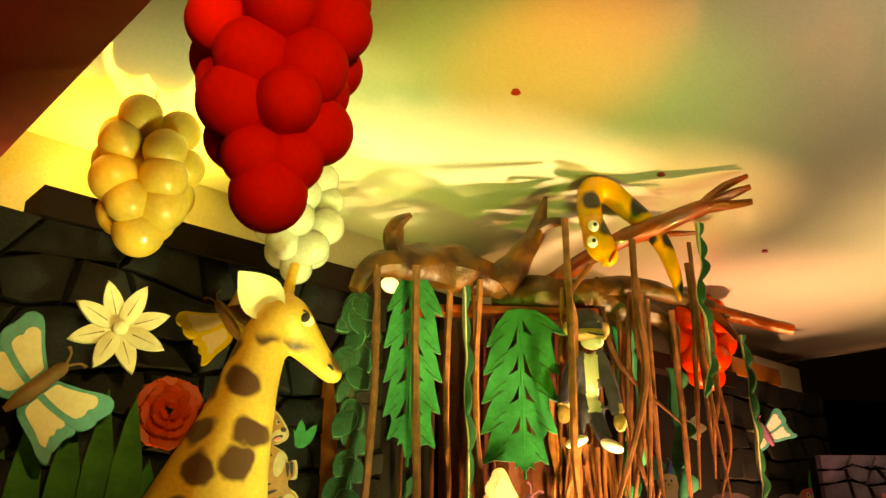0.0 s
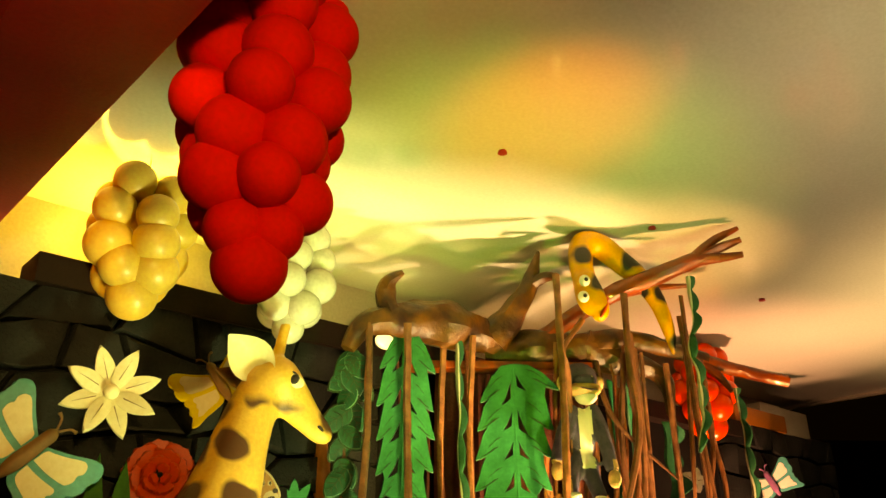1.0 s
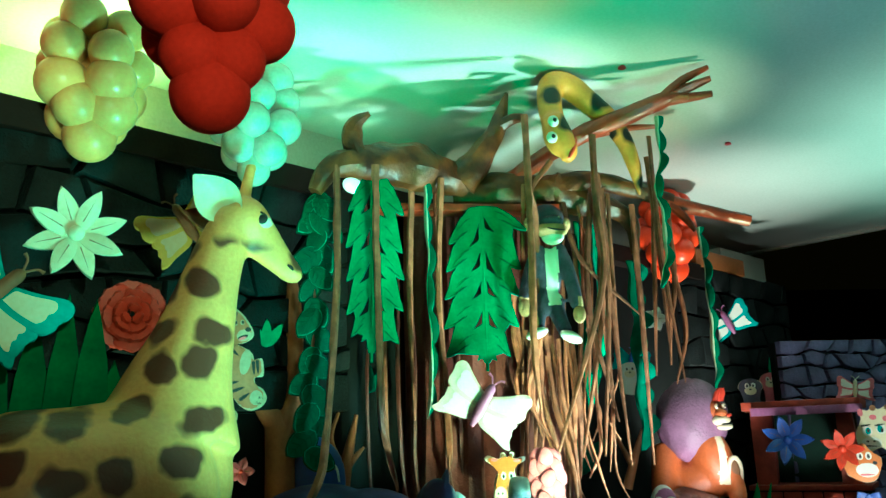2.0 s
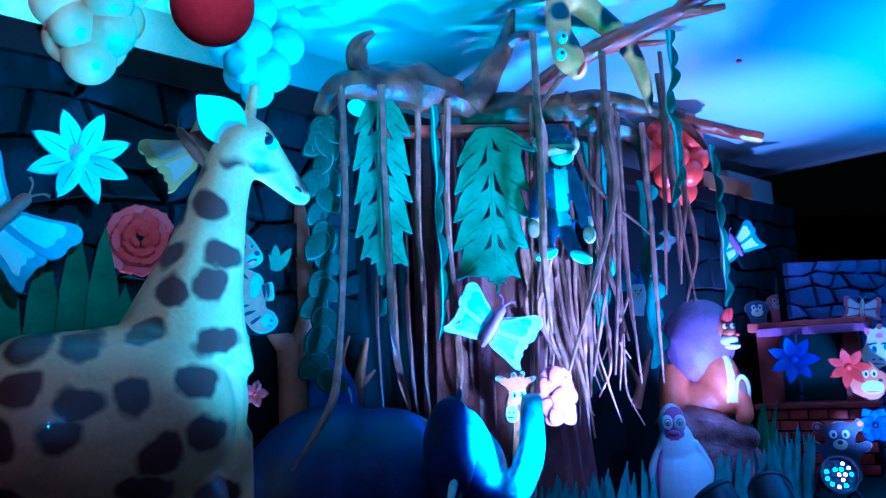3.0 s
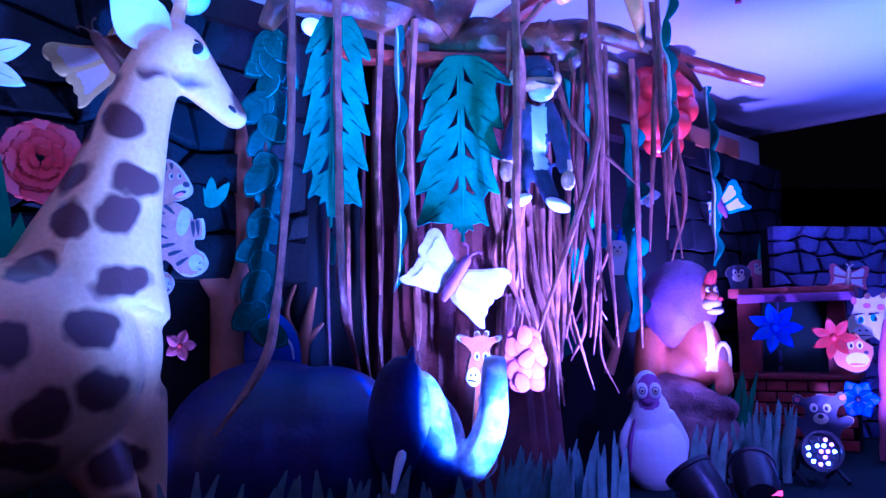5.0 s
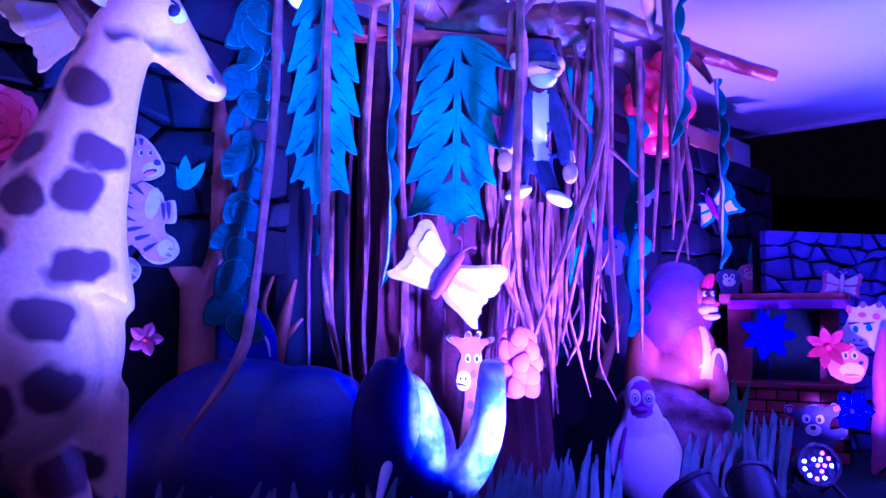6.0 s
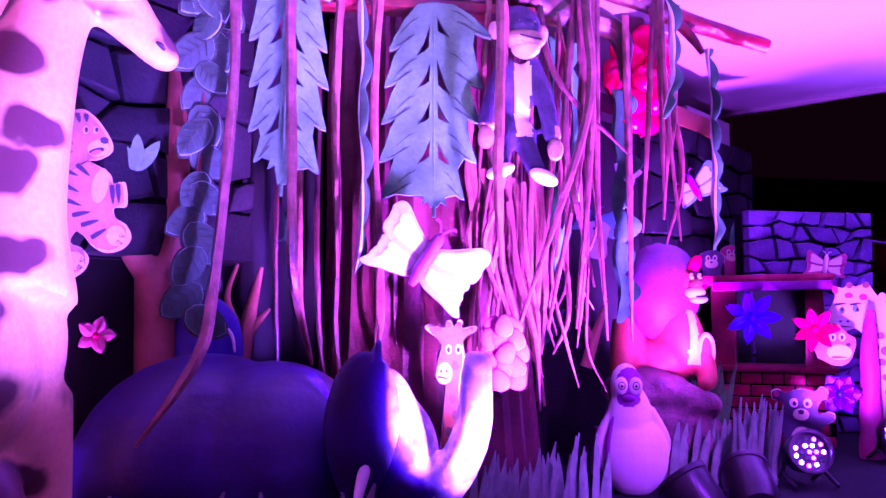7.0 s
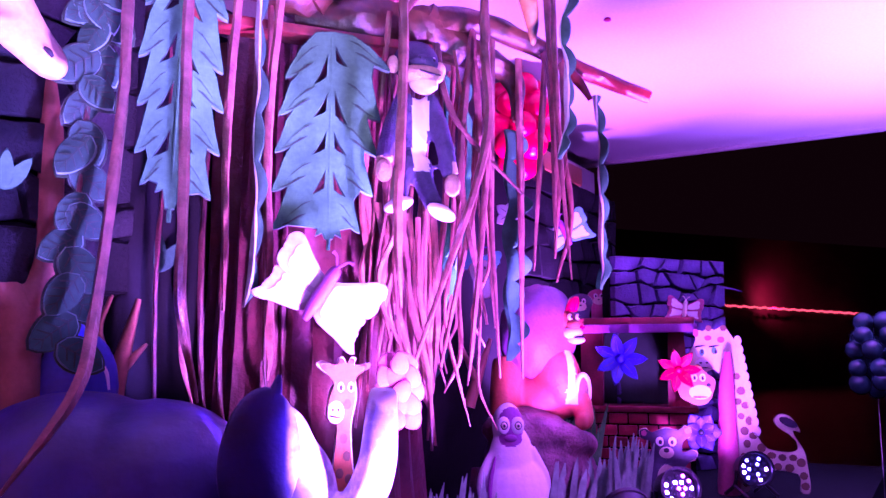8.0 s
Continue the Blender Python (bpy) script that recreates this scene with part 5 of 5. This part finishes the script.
# bear cub with raised paws
k = 0.0036
bear = [([(x * k, z * k) for x, z in [(-28, -60), (-30, -20), (-48, 0), (-44, 14), (-28, 6), (-26, 22), (-30, 30), (-44, 32), (-46, 46), (-34, 50), (-24, 42), (0, 52), (22, 46), (32, 56), (44, 48), (40, 34), (30, 30), (26, 8), (44, 14), (54, 8), (48, -4), (30, -16), (28, -60)]], 8, 0),
        (oval(0, 8 * k, 13 * k, 10 * k), 9, 1), (oval(0, 12 * k, 5 * k, 4 * k), 2, 2), (oval(-11 * k, 27 * k, 7 * k, 8 * k), 0, 1), (oval(11 * k, 27 * k, 7 * k, 8 * k), 0, 1),
        (oval(-10 * k, 26 * k, 3 * k, 4 * k), 2, 2), (oval(10 * k, 26 * k, 3 * k, 4 * k), 2, 2), (oval(0, -35 * k, 17 * k, 22 * k), 9, 1), (oval(-38 * k, 41 * k, 5 * k, 5 * k), 3, 1), (oval(37 * k, 46 * k, 5 * k, 5 * k), 3, 1)]
cutout("bear_cutout", (3.380, 5.500, 0.915), "small grey bear cub cut-out with raised paws", "bear cut-out", bear)

# tall giraffe and fox cut-outs beside the hut
k = 0.003
tg = [([(x * k, z * k) for x, z in [(-60, -30), (-62, 0), (-45, 30), (-50, 55), (-30, 48), (-18, 62), (-6, 50), (14, 62), (30, 40), (46, 10), (58, -60), (70, -140), (80, -193), (105, -212), (150, -216), (160, -202), (148, -182), (126, -168), (112, -150), (124, -134), (148, -140), (166, -172), (148, -168), (160, -192), (172, -215), (178, -255), (180, -300), (160, -300), (158, -262), (100, -255), (62, -250), (56, -300), (36, -300), (34, -200), (24, -120), (8, -60), (-10, -35), (-40, -50)]], 9, 0),
      (oval(-36 * k, 2 * k, 11 * k, 12 * k), 0, 1), (oval(-34 * k, 2 * k, 6 * k, 8 * k), 6, 2), (oval(-6 * k, 6 * k, 11 * k, 12 * k), 0, 1), (oval(-8 * k, 6 * k, 6 * k, 8 * k), 6, 2), (oval(-30 * k, -26 * k, 22 * k, 14 * k), 0, 1), (oval(142 * k, -152 * k, 20 * k, 9 * k, 10, -25), 8, 1)]
for e in (-36, -6):
    tg += [(oval((e + 2) * k, 3 * k, 3 * k, 5 * k), 2, 3), (stroke(((e - 12) * k, 14 * k), ((e + 10) * k, 17 * k), 0.010), 2, 2)]
tg += [(oval(-38 * k, -22 * k, 3 * k, 2 * k), 2, 2), (oval(-24 * k, -22 * k, 3 * k, 2 * k), 2, 2), (stroke((-48 * k, -32 * k), (-14 * k, -34 * k), 0.008), 2, 2),
       (oval(-18 * k, 56 * k, 7 * k, 7 * k), 7, 1), (oval(14 * k, 56 * k, 7 * k, 7 * k), 7, 1), (oval(-46 * k, 46 * k, 6 * k, 9 * k), 3, 1), (oval(-20 * k, 34 * k, 8 * k, 6 * k), 3, 1), (oval(8 * k, 30 * k, 8 * k, 7 * k), 3, 1)]
for q in range(11):
    tg.append((oval((44 + 3.2 * q) * k, (28 - 20 * q) * k, 8 * k, 11 * k, 9), 0, 1))
rng = random.Random(4)
for x, z in ((24, -30), (38, -52), (28, -76), (46, -84), (38, -108), (54, -116), (44, -140), (60, -150), (50, -172), (68, -182), (54, -200), (84, -208), (104, -224), (74, -230), (126, -228), (148, -228), (92, -246), (116, -248), (140, -250), (164, -238), (168, -266), (170, -288), (46, -228), (46, -256), (48, -284)):
    tg.append((oval(x * k, z * k, rng.uniform(7, 10) * k, rng.uniform(7, 10) * k, 7), 7, 1))
cutout("giraffe_cutout", (3.905, 5.600, 1.574), "tall flat giraffe cut-out with curled tail and brown spots", "giraffe cut-out", tg)
fox = [([(x * k, z * k) for x, z in [(-34, -30), (-42, 0), (-34, 26), (-44, 44), (-18, 34), (6, 44), (20, 24), (40, 10), (36, -16), (24, -40), (0, -46)]], 4, 0),
       (oval(8 * k, -18 * k, 24 * k, 16 * k), 0, 1), (oval(-4 * k, 14 * k, 7 * k, 9 * k), 0, 1), (oval(-3 * k, 13 * k, 3 * k, 5 * k), 2, 2), (oval(14 * k, 14 * k, 7 * k, 9 * k), 0, 1), (oval(14 * k, 13 * k, 3 * k, 5 * k), 2, 2), (oval(26 * k, -2 * k, 5 * k, 4 * k), 2, 2),
       (stroke((-6 * k, -28 * k), (24 * k, -28 * k), 0.012), 3, 2)]
cutout("fox_cutout", (3.666, 5.540, 1.370), "flat orange fox cut-out with a white smiling muzzle", "fox cut-out", fox)
pole = single("trunk_post", tube(bmesh.new(), [(0, 0, 0, 0.075), (0.0, 0, 0.4, 0.06), (0.01, 0, 0.7, 0.05), (0.03, 0, 0.92, 0.02)], 14, 6, lump=0.15), M_PINK, "pale pink tapering foam trunk beside the hut", "post",
              m=Matrix.Translation(((3.873, 5.500, 0.712)[0], 5.5, STAGE)))

# little animals looking over the hut
def little(at, size, slot, label, name):
    s = size
    return cutout(name, at, label, "animal cut-out", [
        ([(-0.4 * s, -1.2 * s), (-0.42 * s, -0.3 * s), (-0.62 * s, 0.1 * s), (-0.45 * s, 0.42 * s), (0, 0.55 * s), (0.45 * s, 0.42 * s), (0.62 * s, 0.1 * s), (0.42 * s, -0.3 * s), (0.4 * s, -1.2 * s)], slot, 0),
        (oval(0, -0.08 * s, 0.3 * s, 0.22 * s), 9, 1), (oval(-0.16 * s, 0.18 * s, 0.11 * s, 0.14 * s), 0, 1), (oval(0.16 * s, 0.18 * s, 0.11 * s, 0.14 * s), 0, 1),
        (oval(-0.15 * s, 0.17 * s, 0.05 * s, 0.07 * s), 2, 2), (oval(0.15 * s, 0.17 * s, 0.05 * s, 0.07 * s), 2, 2), (oval(0, -0.02 * s, 0.06 * s, 0.04 * s), 2, 2)])


little((3.448, 6.600, 1.951), 0.16, 8, "small purple monkey cut-out peeping over the hut", "monkey_cutout")
little((3.743, 6.800, 2.018), 0.15, 3, "small pink zebra cut-out behind the hut", "zebra_cutout")
little((3.980, 6.750, 1.882), 0.14, 2, "small dark bird cut-out behind the hut roof", "bird_cutout")

little((1.815, 4.900, 1.977), 0.11, 0, "small white zebra cut-out behind the vines", "zebra_cutout")

# forked flat tree and twigs against the wall
M_TREEPAINT = mat("tree_paint", (0.36, 0.13, 0.05), 0.55, scale=6, vary=0.35, bump=0.2)


def flat_limb(parent, pts, widths):
    o = parent.matrix_basis.translation
    part("limb", tube(bmesh.new(), [(*(Vector(p) - o), w) for p, w in zip(pts, widths)], 12, 8), M_TREEPAINT, parent)


def flat_tree(label, rowsets, widths):
    o = Vector(rowsets[0][0])
    ob = thing("small_tree", (o.x, o.y, STAGE), label, "tree")
    for pts, w in zip(rowsets, widths):
        flat_limb(ob, pts, w)
    return ob


flat_tree("flat brown forked tree against the stone wall", [[(-0.214, 3.980, 1.161), (-0.221, 3.980, 1.518), (-0.220, 3.980, 1.688)], [(-0.219, 3.980, 1.677), (-0.310, 3.960, 1.811), (-0.372, 3.950, 2.014), (-0.389, 3.950, 2.199)], [(-0.212, 3.980, 1.677), (-0.159, 4.000, 1.864), (-0.164, 4.000, 2.216), (-0.182, 4.000, 2.455)]],
          [[0.075, 0.07, 0.075], [0.06, 0.045, 0.035, 0.02], [0.055, 0.04, 0.04, 0.02]])
flat_tree("thin brown twig tree behind the elephant", [[(0.056, 4.200, 1.327), (0.088, 4.200, 1.520), (0.137, 4.200, 1.741)], [(0.094, 4.200, 1.496), (0.172, 4.200, 1.582)], [(0.077, 4.200, 1.471), (0.013, 4.200, 1.617), (0.046, 4.250, 1.755)]],
          [[0.04, 0.03, 0.01], [0.022, 0.006], [0.02, 0.012, 0.008]])
flat_tree("thin orange twig tree beside the trunk", [[(1.740, 4.900, 1.294), (1.788, 4.900, 1.434), (1.862, 4.900, 1.633)], [(1.788, 4.900, 1.405), (1.695, 4.900, 1.603)]], [[0.03, 0.025, 0.01], [0.02, 0.01]])

# tulip leaves
def tuft(at, r, label, material=M_LEAF, name="leaf_tuft", n=3, spread=34, long=1.0):
    ob = thing(name, at, label, "leaf", "leaf tufts", (0, 0, facing(at)))
    for i in range(n):
        bm = bmesh.new()
        prism(bm, turned(petal_outline(r * long, r * 0.36, 0.8), 90 + spread * (i - (n - 1) / 2)), 0.014, -0.007 - 0.004 * (i % 2), bevel=0.004)
        part("blade", bm, material, ob)
    return ob


tuft((-0.283, 3.900, 2.050), 0.132, "small green tulip-shaped leaf tuft on the wall")
tuft((0.209, 4.400, 1.859), 0.157, "dark green tulip-shaped leaf tuft behind the vines", M_LEAFDARK)
tuft((3.895, 6.900, 1.923), 0.372, "upright green leaf spikes behind the hut", M_LEAF, "leaf_spikes", 3, 9)
tuft((1.415, 4.900, 1.372), 0.295, "dark green leaf spikes behind the ropes", M_LEAFDARK, "leaf_spikes", 5, 22)

# tall dark spikes at the foot of the stone wall
for p, h in (((-1.073, 3.200, 2.109), 0.40), ((-0.959, 3.200, 2.180), 0.46), ((-0.858, 3.200, 2.158), 0.42), ((-1.206, 3.190, 2.131), 0.44), ((-1.320, 3.180, 2.08), 0.40), ((-0.790, 3.230, 1.93), 0.30)):
    bm = bmesh.new()
    prism(bm, [(-0.062, -0.95), (0.062, -0.95), (0.066, -h), (0.050, -h * 0.55), (0.022, -h * 0.2), (0.003, 0.0), (-0.020, -h * 0.2), (-0.052, -h * 0.6), (-0.066, -h)], 0.03, -0.015, bevel=0.006)
    single("grass_spike", bm, M_GRASSDARK, "tall dark green foam grass spike by the stone wall", "grass", "tall grass spikes", m=pose(*p, 0, 0, facing(p)))

# blue peacock-shaped mound above the elephant
bm = bmesh.new()
ball(bm, Vector((-0.045, 4.000, 1.428)), (0.13, 0.06, 0.20), 0, 24)
ball(bm, Vector((-0.090, 4.000, 1.610)), (0.06, 0.05, 0.10), 0, 20)
bm = fused(bm, 0.014, 5)
tube(bm, [(*(-0.011, 3.940, 1.542), 0.004), (*(0.037, 3.940, 1.493), 0.006), (*(0.051, 3.950, 1.430), 0.004)], 6, 6, mi=1)
box(bm, ((-0.045, 4.000, 1.428)[0] - 0.05, 3.96, STAGE), ((-0.045, 4.000, 1.428)[0] + 0.05, 4.03, 1.3))
single("peacock_statue", bm, [M_BLUE, M_WHITE], "plain blue peacock statue behind the elephant", "peacock statue")

# ------------------------------------------------------------ grass
def grass(a, b, count, h, label, material, seed, deep=0.12, wide=0.026):
    rng = random.Random(seed)
    a, b = Vector(a), Vector(b)
    bm = bmesh.new()
    across = (b - a).normalized()
    for i in range(count):
        p = a.lerp(b, (i + rng.uniform(-0.3, 0.3)) / count) + Vector((0, rng.uniform(-deep, deep), 0)) - a
        hh, lean, w = h * rng.uniform(0.75, 1.1), rng.uniform(-0.12, 0.26), wide * rng.uniform(0.7, 1.1)
        prev = None
        for k in range(6):
            t = k / 5
            c = p + across * (lean * hh * t * t) + Vector((0, -0.05 * hh * t, hh * t))
            ww = w * (1 - t ** 5) + 0.004
            ring = [bm.verts.new(c - across * ww), bm.verts.new(c + Vector((0, -0.012 * (1 - t) - 0.002, 0))), bm.verts.new(c + across * ww), bm.verts.new(c + Vector((0, 0.006, 0)))]
            if prev:
                for q in range(4):
                    bm.faces.new((prev[q], prev[(q + 1) % 4], ring[(q + 1) % 4], ring[q]))
            prev = ring
        bm.faces.new(prev)
    return single("grass", bm, material, label, "grass", kind="stuff", m=Matrix.Translation(a))


def at_stage(p):
    return (p[0], p[1], STAGE)


grass(at_stage((-0.345, 3.150, 1.005)), at_stage((0.714, 3.200, 0.930)), 34, 0.42, "row of pale green foam grass before the elephant", M_GRASS, 1)
grass(at_stage((0.875, 3.900, 0.823)), at_stage((1.640, 4.450, 0.712)), 46, 0.36, "row of pale green foam grass beside the penguin", M_GRASS, 2)
grass(at_stage((2.129, 5.000, 0.661)), at_stage((2.883, 5.100, 0.636)), 40, 0.34, "row of tall green foam grass before the hut", M_GRASS, 3)
grass(at_stage((2.558, 4.950, 0.643)), at_stage((2.893, 5.050, 0.642)), 16, 0.42, "tuft of tall green foam grass", M_GRASS, 7)
grass(at_stage((2.399, 5.500, 0.570)), at_stage((2.936, 5.600, 0.561)), 18, 0.55, "dark green foam grass behind the rock", M_GRASSDARK, 4)

# ------------------------------------------------------------ hut
ho = (3.70, 6.26, STAGE)
hut = thing("hut", ho, "small brown wooden hut with a brick base and slab roof", "hut", turn=(0, 0, -38))
hut.scale = (0.76, 0.9, 1.0)
M_WOOD = mat("red_brown_wood", (0.30, 0.04, 0.022), 0.55, scale=7, vary=0.4, bump=0.3)
M_BRICK = mat("painted_brick", (0.42, 0.04, 0.022), 0.6, scale=9, vary=0.35, bump=0.4, rand=0.35)
part("roof", box(bmesh.new(), (-0.56, -0.30, 1.10), (0.56, 0.32, 1.17), 0.012), M_WOOD, hut, "flat red-brown wooden roof slab")
part("fascia", box(bmesh.new(), (-0.46, -0.34, 1.06), (0.58, -0.303, 1.12), 0.006), M_LILAC, hut, "pale pink roof edge")
for x in (-0.40, 0.40):
    bm = bmesh.new()
    prism(bm, [(x - 0.10, 0.54), (x + 0.10, 0.54), (x + 0.06 + 0.06 * (x < 0), 1.098), (x - 0.10 + 0.02 * (x > 0), 1.098)], 0.10, -0.2)
    part("post", bm, M_WOOD, hut)
base = part("base", box(bmesh.new(), (-0.53, -0.24, 0.002), (0.53, 0.26, 0.50), 0.008), M_MORTAR, hut, "red brick base")
part("ledge", box(bmesh.new(), (-0.57, -0.29, 0.50), (0.57, 0.30, 0.54), 0.008), M_WOOD, hut)
part("back_panel", box(bmesh.new(), (-0.46, 0.16, 0.541), (0.46, 0.2, 1.099)), mat("hut_back_paint", (0.012, 0.035, 0.022), 0.8, scale=6), hut, "dark green back panel")
bm = bmesh.new()
box(bm, (-0.085, -0.03, -0.035), (0.085, 0.03, 0.035), 0.008)
brick = mesh("brick", bm, M_BRICK)
for r in range(6):
    for c in range(6):
        ob = new("brick", brick)
        ob.parent = base
        x = -0.44 + c * 0.185 - (0.09 if r % 2 else 0)
        ob.matrix_basis = Matrix.Translation((max(-0.44, min(0.44, x)), -0.238, 0.045 + r * 0.082))

# ------------------------------------------------------------ stage lamps
def par_can(at, aim, label, on=True, glow=(M_LED, M_LEDOFF)):
    ob = thing("stage_lamp", (at[0], at[1], STAGE), label, "stage lamp", "stage lamps")
    d = Vector(aim) - Vector((at[0], at[1], STAGE + 0.17))
    q = d.to_track_quat("Z", "Y").to_matrix().to_4x4()
    c = Matrix.Translation((0, 0, 0.17)) @ q
    bm = bmesh.new()
    prof = [(0.03, -0.13), (0.075, -0.12), (0.10, -0.05), (0.105, 0.09), (0.112, 0.095), (0.112, 0.115), (0.098, 0.115), (0.096, 0.075), (0.0, 0.07)]
    rings = [[bm.verts.new(c @ Vector((math.cos(a) * r, math.sin(a) * r, z))) for a in [2 * math.pi * k / 28 for k in range(28)]] for r, z in prof]
    for a, b in zip(rings, rings[1:]):
        for k in range(28):
            bm.faces.new((a[k], a[(k + 1) % 28], b[(k + 1) % 28], b[k]))
    bm.faces.new(rings[0])
    bmesh.ops.remove_doubles(bm, verts=bm.verts, dist=0.0001)
    part("housing", bm, M_METAL, ob)
    if on:
        bm = bmesh.new()
        bmesh.ops.create_cone(bm, segments=12, radius1=0.011, radius2=0.009, depth=0.006, cap_ends=True)
        kinds = [mesh("led", bm.copy(), m) for m in glow]
        bm.free()
        pick = random.Random(int(at[0] * 100))
        for rr, n in ((0.0, 1), (0.035, 6), (0.07, 11)):
            for k in range(n):
                l = new("led", pick.choice(kinds))
                l.parent = ob
                an = 2 * math.pi * k / n
                l.matrix_basis = c @ Matrix.Translation((math.cos(an) * rr, math.sin(an) * rr, 0.082))
    for sg in (-1, 1):
        part("stand", tube(bmesh.new(), [(sg * 0.115, 0, 0.17, 0.012), (sg * 0.12, 0.02, 0.08, 0.012), (sg * 0.12, 0.11, 0.012, 0.012)], 8), M_METAL, ob)
        part("foot", tube(bmesh.new(), [(sg * 0.12, -0.10, 0.012, 0.012), (sg * 0.12, 0.02, 0.075, 0.012)], 8, 3), M_METAL, ob)
    return ob


par_can((2.93, 4.85), (2.2, 2.5, 1.4), "black stage lamp with lit pink and white leds by the bear", True, (M_LED, M_LEDPINK, M_LEDOFF))
par_can((2.14, 4.10), (2.6, 5.6, 1.6), "black stage lamp turned away with a red display", False)
par_can((1.80, 3.93), (1.2, 5.0, 2.2), "black stage lamp tilted up at the tree", True)
par_can((3.92, 5.35), (2.6, 2.6, 1.3), "black stage lamp with lit blue and white leds beside the hut", True, (M_LED, M_LEDBLUE, M_LEDOFF, M_LEDOFF))
bm = box(bmesh.new(), (-0.03, -0.004, -0.01), (0.03, 0.004, 0.01))
d = part("display", bm, M_REDLED, bpy.data.objects["stage_lamp.001"], "red digit display")
d.matrix_basis = pose(0.02, -0.13, 0.14, 0, 0, -20)

# ------------------------------------------------------------ walls, small structure, distance
slab("lintel", (5.35, -0.06, 2.965), (6.2, 0.3, 3.11), mat("brown_box_paint", (0.28, 0.09, 0.02), 0.5, scale=4), "brown-orange box under the ceiling", WALLM, 0.006)
slab("bulkhead", (6.3, 0.2, 2.87), (7.2, 0.549, 3.30), M_WALL, "plain bulkhead at the end of the wall", WALLM)
for p in ((0.607, 3.064, 3.466), (1.520, 3.807, 3.466), (2.615, 4.888, 3.466)):
    bm = bmesh.new()
    bmesh.ops.create_cone(bm, segments=14, radius1=0.022, radius2=0.016, depth=0.012, cap_ends=True)
    single("ceiling_hook", bm, M_BEAM, "small dark hook fixed to the ceiling", "hook", "ceiling hooks", m=Matrix.Translation((p[0], p[1], CEIL - 0.006)))
# added glowing oval: stands in for lit upper wall seen through the gap
lamp = thing("lit_wall_patch", (0.112, 4.15, 2.915), "small glowing oval standing in for lit wall behind the branch", "lamp", turn=(0, 0, WALL_TURN))
bm = bmesh.new()
ball(bm, (0, -0.02, 0), (0.060, 0.03, 0.042), 0, 20)
part("glow_oval", bm, mat("lit_wall_glow", (1.0, 0.95, 0.8), 0.4, emit=1.0, bump=0), lamp, "glowing white oval in place of lit wall")
part("patch_back", box(bmesh.new(), (-0.045, 0.0, -0.03), (0.045, 0.10, 0.03), 0.01), M_BLACK, lamp)
far = single("far_wall", box(bmesh.new(), (20, -0.3, 0), (75, 0, 9)), mat("far_wall_paint", (0.09, 0.03, 0.012), 0.8, scale=0.5, vary=0.4), "dim boundary wall far out in the dark", "wall", kind="structure", m=Matrix.Translation((0, 41, 0)))
bm = bmesh.new()
bmesh.ops.create_icosphere(bm, subdivisions=1, radius=0.085)
bulb = mesh("bulb", bm, M_STRING)
ls = thing("string_light", (36, 40, 4.6), "long string of glowing red-orange lights in the distance", "string light")
part("pole", tube(bmesh.new(), [(-2.5, 0, -4.6, 0.06), (-2.5, 0, -2, 0.06), (-2.5, 0, 0.15, 0.05)], 8, 3), M_BLACK, ls)
part("cable", tube(bmesh.new(), [(-2.5, 0, 0.1, 0.02), (3, 0, -0.05, 0.02), (9, 0, -0.08, 0.02)], 6), M_BLACK, ls)
for k in range(56):
    b = new("bulb", bulb)
    b.parent = ls
    x = -2.4 + 11.3 * k / 55
    b.matrix_basis = Matrix.Translation((x, -0.05, 0.09 - 0.024 * x + 0.03 * math.sin(k * 1.7)))
stones("stone_wall", "dark painted stone wall behind the jungle", -0.5, 1.75, 1.75, 2.86, WALLM, M_STONE, 0.33, 0.2, 1, 0.0, 0.02, 0.5)
stones("stone_tower", "dark blue-grey painted stone tower", 5.1, 7.05, 1.3, 2.98, WALLM, M_STONE, 0.33, 0.2, 2, 0.0, 0.02, 0.5)
stones("low_stone_wall", "low slate-coloured painted stone wall", 0, 1.08, STAGE + 0.004, 2.34, Matrix.Translation((3.66, 6.50, 0)), M_STONE_BLUE, 0.18, 0.12, 3, 0.0, 0.020, 0.62)
